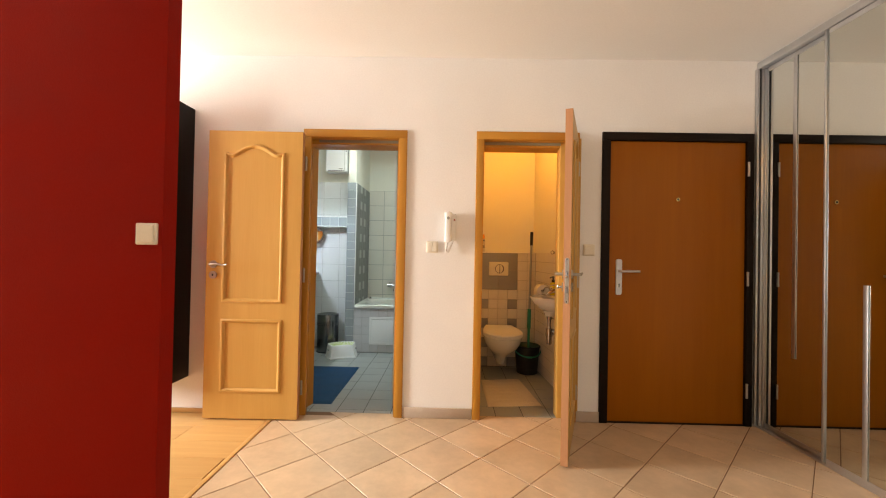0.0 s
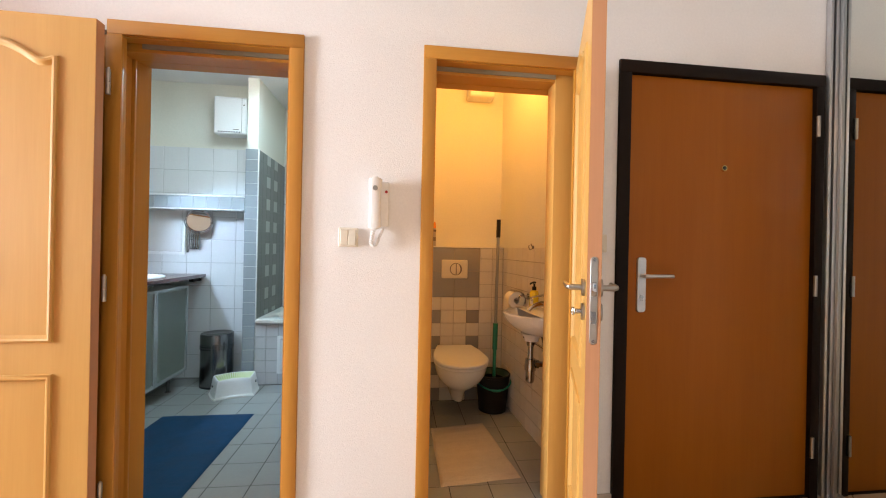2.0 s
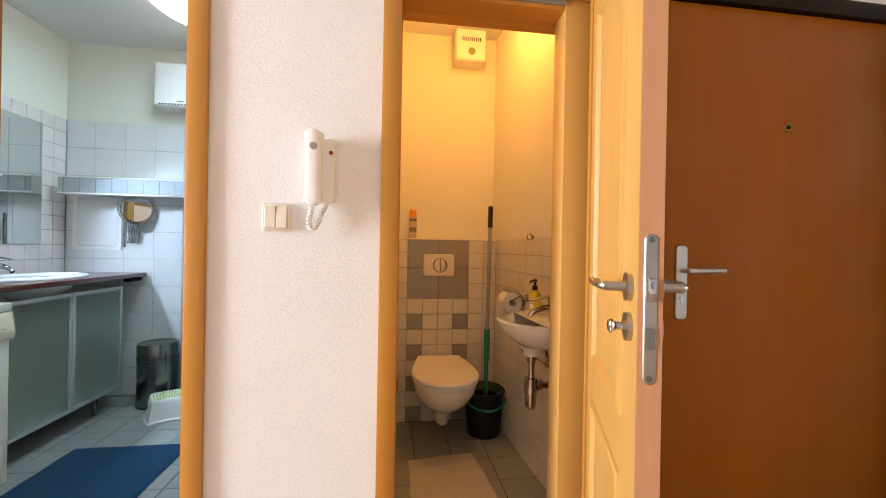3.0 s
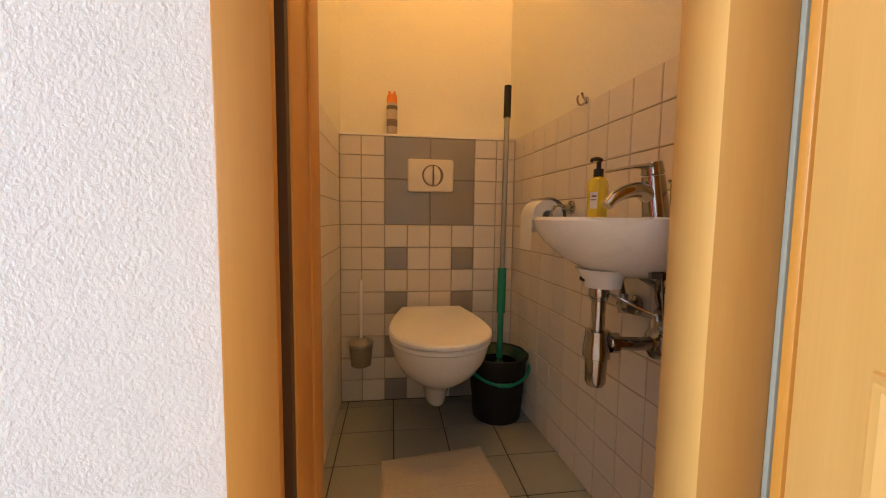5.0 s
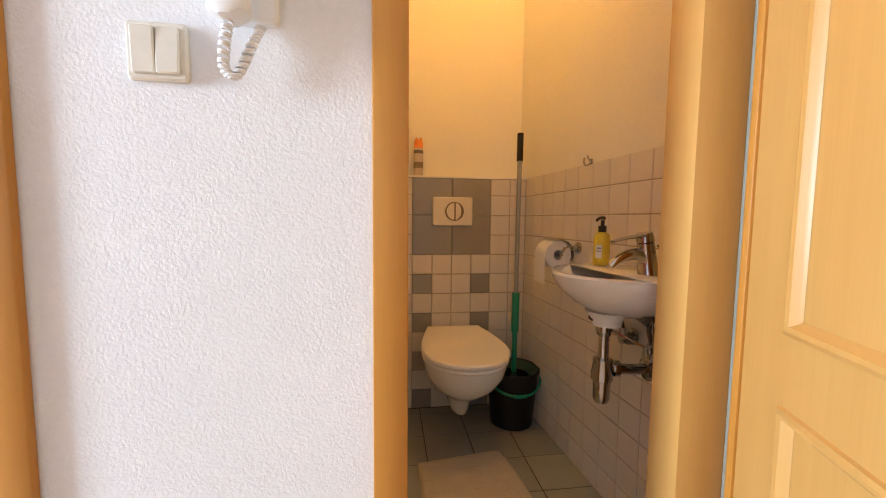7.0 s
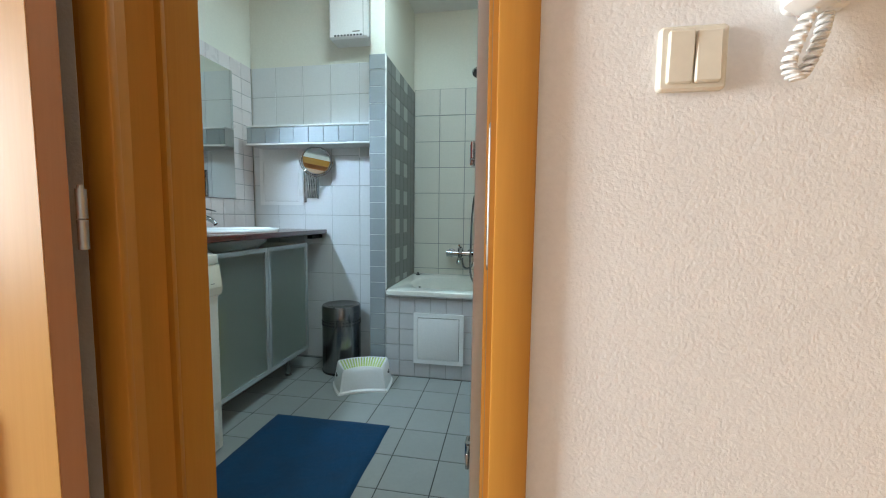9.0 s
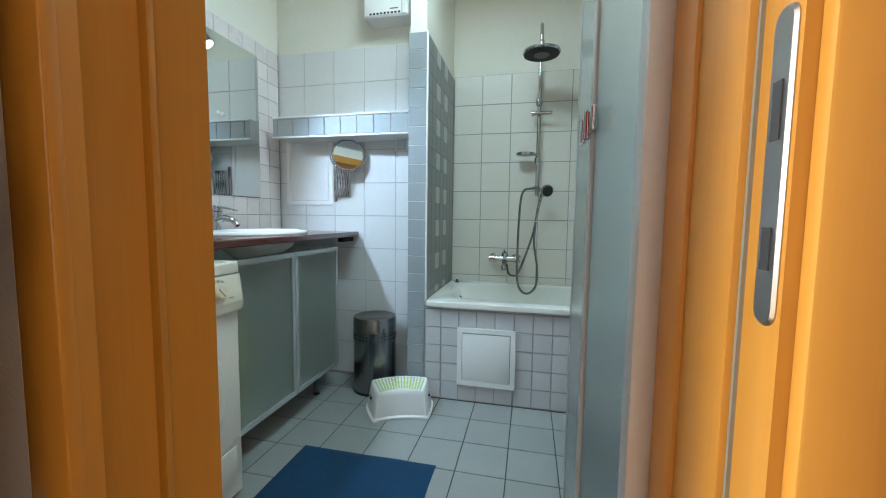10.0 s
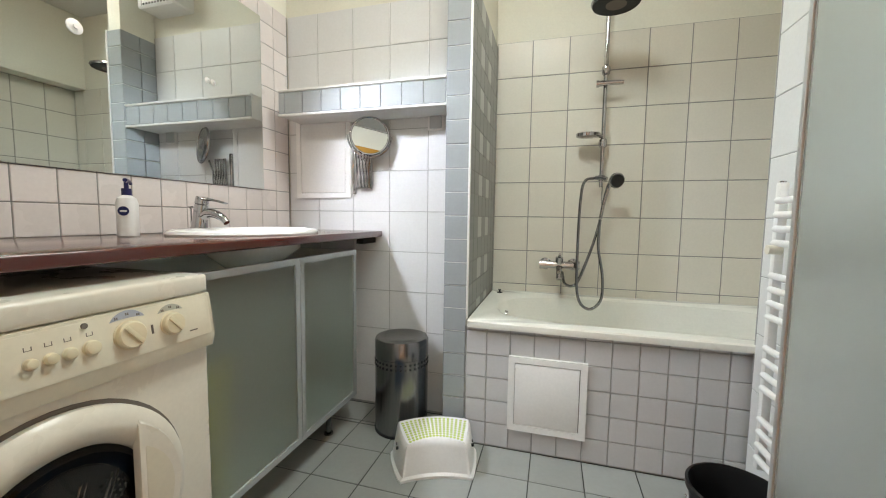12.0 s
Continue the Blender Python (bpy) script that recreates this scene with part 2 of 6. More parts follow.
M_LAMPGLASS = material("opal_lamp_glass", (1.0, 0.98, 0.95), 0.4, emit=7.0)
M_BULB = material("lamp_bulb_glass", (1.0, 0.98, 0.95), 0.4, emit=30.0)
M_WARMGLASS = material("warm_opal_lamp_glass", (1.0, 0.78, 0.45), 0.4, emit=5.0)


# ---- mesh helpers ----
def box(bm, x0, y0, z0, x1, y1, z1, bevel=0.0, seg=2):
    vs = [bm.verts.new((x, y, z)) for x in (x0, x1) for y in (y0, y1) for z in (z0, z1)]
    fs = [bm.faces.new([vs[i] for i in q]) for q in ((0, 1, 3, 2), (4, 6, 7, 5), (0, 4, 5, 1), (2, 3, 7, 6), (0, 2, 6, 4), (1, 5, 7, 3))]
    if bevel:
        es = list({e for f in fs for e in f.edges})
        bmesh.ops.bevel(bm, geom=es, offset=bevel, segments=seg, profile=0.5, affect="EDGES")
    return bm


def mbox(*a, **k):
    return box(bmesh.new(), *a, **k)


def loft(bm, rings, cap0=True, cap1=True, closed=True):
    rows = [[bm.verts.new(p) for p in r] for r in rings]
    n = len(rows[0])
    for a, b in zip(rows, rows[1:]):
        for i in range(n if closed else n - 1):
            j = (i + 1) % n
            bm.faces.new((a[i], a[j], b[j], b[i]))
    if cap0:
        bm.faces.new(rows[0][::-1])
    if cap1:
        bm.faces.new(rows[-1])
    return bm


def lathe(bm, profile, seg=32, cx=0.0, cy=0.0, cap0=True, cap1=True):
    rings = [[(cx + r * math.cos(2 * math.pi * k / seg), cy + r * math.sin(2 * math.pi * k / seg), z) for k in range(seg)] for r, z in profile]
    return loft(bm, rings, cap0, cap1)


def tube(bm, pts, r, seg=12, r1=None):
    """A round tube along points, parallel-transported."""
    pts = [Vector(p) for p in pts]
    n = len(pts)
    tang = [(pts[min(i + 1, n - 1)] - pts[max(i - 1, 0)]).normalized() for i in range(n)]
    up = Vector((0, 0, 1)) if abs(tang[0].z) < 0.9 else Vector((1, 0, 0))
    side = tang[0].cross(up).normalized()
    rings = []
    for i, p in enumerate(pts):
        side = (side - tang[i] * side.dot(tang[i])).normalized()
        oth = tang[i].cross(side)
        rr = r if r1 is None else r + (r1 - r) * i / (n - 1)
        rings.append([p + side * rr * math.cos(2 * math.pi * k / seg) + oth * rr * math.sin(2 * math.pi * k / seg) for k in range(seg)])
    return loft(bm, rings)


def curve(pts, n=10):
    """Catmull-Rom through points."""
    p = [Vector(q) for q in pts]
    p = [p[0] * 2 - p[1]] + p + [p[-1] * 2 - p[-2]]
    out = []
    for i in range(1, len(p) - 2):
        a, b, c, d = p[i - 1:i + 3]
        for k in range(n):
            t = k / n
            out.append(0.5 * (2 * b + (c - a) * t + (2 * a - 5 * b + 4 * c - d) * t * t + (3 * b - a - 3 * c + d) * t ** 3))
    out.append(p[-2])
    return out


def cyl(bm, p0, p1, r, seg=24, r1=None):
    return tube(bm, [p0, p1], r, seg, r1)


def rrect(w, h, r, n=5):
    """Points of a rounded rectangle about the origin."""
    out = []
    for cx, cy, a0 in ((w / 2 - r, h / 2 - r, 0), (-w / 2 + r, h / 2 - r, 90), (-w / 2 + r, -h / 2 + r, 180), (w / 2 - r, -h / 2 + r, 270)):
        for k in range(n + 1):
            a = radians(a0 + 90 * k / n)
            out.append((cx + r * math.cos(a), cy + r * math.sin(a)))
    return out


def plate(bm, w, h, r, d, m=Matrix(), soft=0.002):
    """A rounded plate: width along local x, height along z, front towards -y."""
    rings = []
    for y, s in ((0, 0), (-d + soft, 0), (-d, soft)):
        rings.append([m @ Vector((x, y, z)) for x, z in rrect(w - 2 * s, h - 2 * s, max(r - s, 0.0005))])
    return loft(bm, rings)


def finish(bm, smooth=True, angle=35):
    bmesh.ops.recalc_face_normals(bm, faces=bm.faces)
    if smooth:
        for f in bm.faces:
            f.smooth = True
        lim = radians(angle)
        for e in bm.edges:
            if len(e.link_faces) == 2:
                e.smooth = e.calc_face_angle(0.0) < lim


def mesh_of(name, bm, mat, smooth=True):
    finish(bm, smooth)
    me = bpy.data.meshes.new(name)
    bm.to_mesh(me)
    bm.free()
    me.materials.append(mat)
    return me


def part(name, bm, mat, parent, label="", m=None):
    ob = new(name, mesh_of(name, bm, mat))
    ob.parent = parent
    if m is not None:
        ob.matrix_basis = m
    if label:
        ob["label"] = label
    return ob


def thing(name, label, category, m=Matrix(), group="", kind=""):
    ob = new(name)
    ob.empty_display_size = 0.1
    ob.matrix_world = m
    return tagged(ob, label, category, group, kind)


def solid(name, bm, mat, label="", category="", kind="structure", group=""):
    return tagged(new(name, mesh_of(name, bm, mat)), label, category, group, kind)


_tiles = {}


def tile_mesh(name, w, h, mat, d=0.006, bev=0.0022):
    key = (name, round(w, 4), round(h, 4), mat.name)
    if key not in _tiles:
        bm = bmesh.new()
        rings = [[(sx * (w / 2 - s), sy * (h / 2 - s), z) for sx, sy in ((-1, -1), (1, -1), (1, 1), (-1, 1))] for s, z in ((0, -d), (0, -bev * 0.8), (bev * 0.35, -bev * 0.2), (bev, 0))]
        loft(bm, rings)
        _tiles[key] = mesh_of(name, bm, mat, False)
    return _tiles[key]


def tiling(parent, origin, u, v, u0, u1, v0, v1, pu, pv, ou, ov, mat, joint=0.003, holes=(), name="tile", skip=None, minimum=0.012):
    """Lays tiles on the plane origin + a*u + b*v, faces towards u x v; joints at ou + k*pu and ov + k*pv."""
    o, u, v = Vector(origin), Vector(u), Vector(v)
    n = u.cross(v)
    basis = Matrix((u, v, n)).transposed().to_4x4()
    for i in range(math.floor((u0 - ou) / pu), math.ceil((u1 - ou) / pu)):
        for j in range(math.floor((v0 - ov) / pv), math.ceil((v1 - ov) / pv)):
            a0, a1 = max(ou + i * pu, u0), min(ou + (i + 1) * pu, u1)
            b0, b1 = max(ov + j * pv, v0), min(ov + (j + 1) * pv, v1)
            for h in holes:
                if a0 >= h[0] - 0.004 and a1 <= h[1] + 0.004 and b0 >= h[2] - 0.004 and b1 <= h[3] + 0.004:
                    a1 = a0
            if a1 - a0 < minimum or b1 - b0 < minimum or (skip and skip(i, j)):
                continue
            mt = mat(i, j) if callable(mat) else mat
            ob = new(name, tile_mesh(name, a1 - a0 - joint, b1 - b0 - joint, mt))
            ob.parent = parent
            ob.matrix_basis = Matrix.Translation(o + u * (a0 + a1) / 2 + v * (b0 + b1) / 2) @ basis @ pose(0, 0, 0, random.uniform(-0.12, 0.12), random.uniform(-0.12, 0.12), 0)


# ---- large structure ----
YW, YB, ZC = 3.05, 3.17, 2.57          # hall wall front, its back, ceilings
DOORS = {"bath": (-1.076, -0.333), "toilet": (0.161, 0.890)}
ZHEAD = 2.042


def wall_with_openings(bm, x0, x1, y0, y1, z1, openings):
    """openings: (x0, x1, top)"""
    x = x0
    for a, b, top in sorted(openings):
        box(bm, x, y0, 0, a, y1, z1)
        box(bm, a, y0, top, b, y1, z1)
        x = b
    box(bm, x, y0, 0, x1, y1, z1)
    return bm


wall_hall = solid("wall_hall", wall_with_openings(bmesh.new(), -4.5, 2.85, YW, YB, ZC, [(-1.105, -0.355, 2.005), (0.182, 0.906, 2.005), (1.10, 2.10, 2.035)]), M_PLASTER, "white rough-plastered hall wall with three door openings", "wall")
solid("wall_red", mbox(-2.3, 1.752, 0, -1.102, 1.825, ZC), M_RED, "red painted plaster partition wall", "wall")
solid("ceiling_hall", mbox(-4.5, -2.6, ZC, 2.85, YB, ZC + 0.12), M_CEIL, "plain white painted hall ceiling", "ceiling")
solid("wall_right", mbox(2.80, -2.6, 0, 2.92, YW, ZC), M_PLASTER, "white plaster wall behind the wardrobe", "wall")
bm = bmesh.new()
for a in ((-4.62, -2.6, 0, -4.5, 1.2, ZC), (-4.62, 2.9, 0, -4.5, YB, ZC), (-4.62, 1.2, 0, -4.5, 2.9, 0.6), (-4.62, 1.2, 2.3, -4.5, 2.9, ZC)):
    box(bm, *a)
solid("wall_left", bm, M_PLASTER, "white plaster wall with a window opening", "wall")
bm = bmesh.new()
for a in ((-4.5, -2.72, 0, -1.3, -2.6, ZC), (0.9, -2.72, 0, 2.92, -2.6, ZC), (-1.3, -2.72, 0, 0.9, -2.6, 0.8), (-1.3, -2.72, 2.3, 0.9, -2.6, ZC)):
    box(bm, *a)
solid("wall_back", bm, M_PLASTER, "white plaster wall with a wide window opening", "wall")

# toilet room shell
XL, XR, YT = 0.108, 0.885, 4.331
SLANT = -0.065


def xr(y, d=0.0):
    """Face of the slightly skewed right toilet wall."""
    return 0.930 + SLANT * (y - 3.64) + d


solid("wall_toilet_right", loft(bmesh.new(), [[(xr(YB, 0.008), YB, z), (1.06, YB, z), (1.06, 4.55, z), (xr(4.55, 0.008), 4.55, z)] for z in (0, ZC)]), M_BATHWALL, "cream painted toilet wall", "wall")
solid("wall_toilet_left", mbox(0.02, YB, 0, XL - 0.008, 4.55, ZC), M_BATHWALL, "cream painted toilet partition wall", "wall")
solid("wall_toilet_back", mbox(XL - 0.008, 4.43, 0, XR + 0.02, 4.55, ZC), M_BATHWALL, "cream painted rear wall of the toilet", "wall")
cistern_box = solid("cistern_wall", mbox(XL - 0.008, YT + 0.008, 0, XR + 0.004, 4.43, 1.192), M_GROUTT, "boxed-in cistern wall with small tiles and a ledge", "wall")
solid("ceiling_toilet", mbox(0.02, YB, ZC, 1.06, 4.55, ZC + 0.12), M_CEIL, "white painted toilet ceiling", "ceiling")

# bathroom shell
BX0, BX1, NY, TY, TX1 = -2.135, -0.073, 4.945, 5.484, 0.39
solid("wall_bath_left", mbox(BX0 - 0.12, YB, 0, BX0 - 0.008, TY + 0.12, ZC), M_BATHWALL, "cream painted and tiled bathroom wall", "wall")
solid("wall_bath_niche", mbox(BX0 - 0.008, NY + 0.008, 0, -1.19, TY + 0.12, ZC), M_BATHWALL, "cream painted wall above white tiles", "wall")
solid("wall_bath_back", mbox(-1.19, TY + 0.008, 0, TX1 + 0.12, TY + 0.12, ZC), M_BATHWALL, "cream painted wall above the bathtub tiles", "wall")
solid("wall_column", mbox(-1.207, 4.763, 0, -1.118, TY + 0.008, ZC), M_BATHWALL, "narrow partition wall between bathtub and niche", "wall")
bm = mbox(BX1 + 0.008, YB, 0, 0.02, 4.735, 2.0)
box(bm, 0.0, YB, 2.0, 0.02, 4.735, ZC)
solid("wall_bath_right", bm, M_BATHWALL, "tiled false wall with a ledge on top", "wall")
solid("wall_bath_right_end", mbox(0.02, 4.55, 0, TX1 + 0.12, 4.735, ZC), M_BATHWALL, "cream painted wall beside the bathtub", "wall")
solid("wall_tub_end", mbox(TX1 + 0.008, 4.735, 0, TX1 + 0.12, TY + 0.008, ZC), M_BATHWALL, "cream painted end wall of the bathtub alcove", "wall")
solid("wall_tub_end_upper", mbox(0.265, 4.737, 1.998, TX1 + 0.006, TY + 0.006, ZC - 0.001), M_BATHWALL, "cream painted overhang above the bathtub end", "wall")
solid("ceiling_bath", mbox(BX0 - 0.12, YB, ZC, 0.02, TY + 0.12, ZC + 0.12), M_CEIL, "white painted bathroom ceiling", "ceiling")
solid("ceiling_tub", mbox(0.02, 4.55, ZC, TX1 + 0.12, TY + 0.12, ZC + 0.12), M_CEIL, "white painted ceiling over the bathtub", "ceiling")

# floors
floor_hall = solid("floor_hall", mbox(-1.23, -2.6, -0.06, 2.85, YW + 0.06, -0.0025), M_HGROUT, "beige ceramic tiles laid diagonally", "floor")
floor_room = solid("floor_room", mbox(-4.5, -2.6, -0.06, -1.232, YW, -0.009), M_HGROUT, "light brown laminate plank floor", "floor")
floor_bath = solid("floor_bath", mbox(BX0 - 0.01, YW + 0.06, -0.06, 0.015, NY + 0.004, -0.002), M_BGROUT, "grey square floor tiles", "floor")
floor_toilet = solid("floor_toilet", mbox(0.02, YW + 0.06, -0.06, 0.98, YT + 0.01, -0.002), M_BGROUT, "grey square floor tiles", "floor")
solid("threshold_strip", mbox(-1.246, 1.0, -0.004, -1.216, YW - 0.02, 0.004, bevel=0.003), M_LAM, "wooden transition strip between tiles and laminate", "trim")


def door_frame(name, x0, x1, label, sl, sr, bl, br, wide=False):
    """Wooden lining with casing, rebate, seal and stop."""
    f = thing(name, label, "door frame", pose((x0 + x1) / 2, YW, 0), kind="structure")
    w = (x1 - x0) / 2
    c = 0.056
    part("casing", mbox(-w, -0.015, 0, -w + c, 0.0, ZHEAD - c, bevel=0.003), M_BEECH, f)
    part("casing", mbox(w - c, -0.015, 0, w, 0.0, ZHEAD - c, bevel=0.003), M_BEECH, f)
    part("casing_head", mbox(-w, -0.015, ZHEAD - c, w, 0.0, ZHEAD, bevel=0.003), M_BEECH_H, f)
    for s, d in ((-1, sl), (1, sr)):
        a, b = s * (w - 0.037), s * (w - c - 0.008)
        if s > 0 and wide:
            bm = loft(bmesh.new(), [[(w - c + 0.002, 0.0005, z), (w + 0.0155, 0.0005, z), (w + 0.0155, 0.0485, z), (w + 0.008, 0.0485, z)] for z in (0, ZHEAD - 0.0375)])
            # lighter veneer than the other side: window light put into the colour
            part("jamb", bm, M_LEAF, f)
            part("stop", mbox(d, 0.049, 0, w + 0.0155, 0.137, ZHEAD - 0.0375, bevel=0.002), M_LEAF, f)
            part("seal", mbox(w - 0.012, 0.040, 0, w + 0.004, 0.0487, ZHEAD - c - 0.02, bevel=0.002), M_SEAL, f, "grey rubber door seal")
            continue
        if s < 0 and not wide:
            part("jamb", mbox(-w - 0.029, 0.0005, 0, -w + c - 0.004, 0.020, ZHEAD - c), M_BEECH, f)
            bm = loft(bmesh.new(), [[(-w - 0.029, 0.049, z), (-w - 0.020, 0.049, z), (bl, 0.20, z), (-w - 0.018, 0.20, z)] for z in (0, ZHEAD - 0.0375)])
            part("stop", bm, M_BEECH, f)
            part("seal", mbox(-w - 0.029, 0.0205, 0, -w - 0.012, 0.0485, ZHEAD - c - 0.02), M_SEAL, f, "grey rubber door seal")
            continue
        if wide:
            b = -(w - c + 0.012)
        part("jamb", mbox(min(a, b), 0.0, 0, max(a, b), 0.034 if wide else 0.045, ZHEAD - c), M_BEECH, f)
        part("stop", mbox(min(a, d), 0.049, 0, max(a, d), 0.137, ZHEAD - c - 0.03, bevel=0.002), M_BEECH, f)
        # the toilet's left seal is widened and darker to carry the rebate's shade
        part("seal", mbox(min(a, b - s * (0.012 if wide else 0.003)), 0.034 if wide else 0.045, 0, max(a, b - s * (0.012 if wide else 0.003)), 0.0485, ZHEAD - c - 0.02), M_SHADESEAL if wide else M_SEAL, f, "grey rubber door seal")
    for s, e in ((-1, bl), (1, br)):
        if s < 0 and not wide:
            continue
        a = s * (w - 0.022)
        part("back_lining", mbox(min(a, e), 0.1375, 0, max(a, e), 0.20, ZHEAD - c - 0.02, bevel=0.002), M_BEECH, f)
    part("head_lining", mbox(-w + 0.002, 0.1375, ZHEAD - c - 0.036, w - 0.002, 0.20, ZHEAD - 0.02), M_BEECH_H, f)
    part("head_jamb", mbox(-w + 0.022, 0.0005, ZHEAD - c - 0.004, w - 0.002, 0.045, ZHEAD - 0.0372), M_BEECH_H, f)
    part("head_stop", mbox(-w + 0.002, 0.0532, ZHEAD - c - 0.035, w - 0.002, 0.137, ZHEAD - 0.0372), M_BEECH_H, f)
    part("head_seal", mbox(sl, 0.045, ZHEAD - c - 0.022, sr, 0.053, ZHEAD - 0.037), M_SEAL, f, "grey rubber door seal")
    part("back_casing", mbox(-w - 0.02, 0.1205, 0, -w + 0.021, 0.132, ZHEAD, bevel=0.003), M_BEECH, f)
    part("back_casing", mbox(w - 0.021, 0.1205, 0, w + 0.02, 0.132, ZHEAD, bevel=0.003), M_BEECH, f)
    return f


frame_bath = door_frame("door_frame_1", *DOORS["bath"], "beech-veneered bathroom door frame with grey seal", -0.2795, 0.2985, -0.3355, 0.2945)
frame_toilet = door_frame("door_frame_2", *DOORS["toilet"], "beech-veneered toilet door frame with grey seal", -0.3060, 0.2465, -0.3025, 0.3000, True)


def strike(parent, x, side):
    bm = bmesh.new()
    plate(bm, 0.024, 0.22, 0.012, 0.003, pose(x, 0.016, 1.035, 0, 0, 90 * side))
    p = part("strike_plate", bm, M_NICKEL, parent, "satin steel strike plate")
    # dark blocks in place of the shaded latch openings
    part("latch_hole", mbox(min(x, x + side * 0.004), 0.011, 1.055, max(x, x + side * 0.004), 0.021, 1.095), M_RUBBERHOLE, p)
    part("latch_hole", mbox(min(x, x + side * 0.004), 0.011, 0.965, max(x, x + side * 0.004), 0.021, 0.995), M_RUBBERHOLE, p)


strike(frame_bath, 0.3715 - 0.064, -1)
strike(frame_toilet, -0.3205, 1)


# ---- doors ----
def panel_outline(x0, x1, z0, z1, arch):
    """Counter-clockwise loop seen from the front (x right, z up)."""
    pts = [(x0, z0), (x1, z0)]
    n = 28 if arch else 1
    for k in range(n + 1):
        s = 1 - 2 * k / n
        x = (x0 + x1) / 2 + s * (x1 - x0) / 2
        u = abs(s)
        rise = 0.0
        if arch and u < 0.86:
            rise = arch * (0.5 + 0.5 * math.cos(math.pi * u / 0.86)) - arch * 0.22 * math.exp(-((u - 0.72) / 0.16) ** 2)
        pts.append((x, z1 + rise))
    return pts


def offset_loop(pts, d):
    """Moves a counter-clockwise loop inwards by d."""
    n = len(pts)
    out = []
    for i in range(n):
        p, a, b = Vector(pts[i]), Vector(pts[i - 1]), Vector(pts[(i + 1) % n])
        e0, e1 = (p - a).normalized(), (b - p).normalized()
        n0, n1 = Vector((-e0.y, e0.x)), Vector((-e1.y, e1.x))
        m = (n0 + n1)
        k = d / max(0.3, m.normalized().dot(n0)) if m.length > 1e-6 else d
        out.append(tuple(p + m.normalized() * k))
    return out


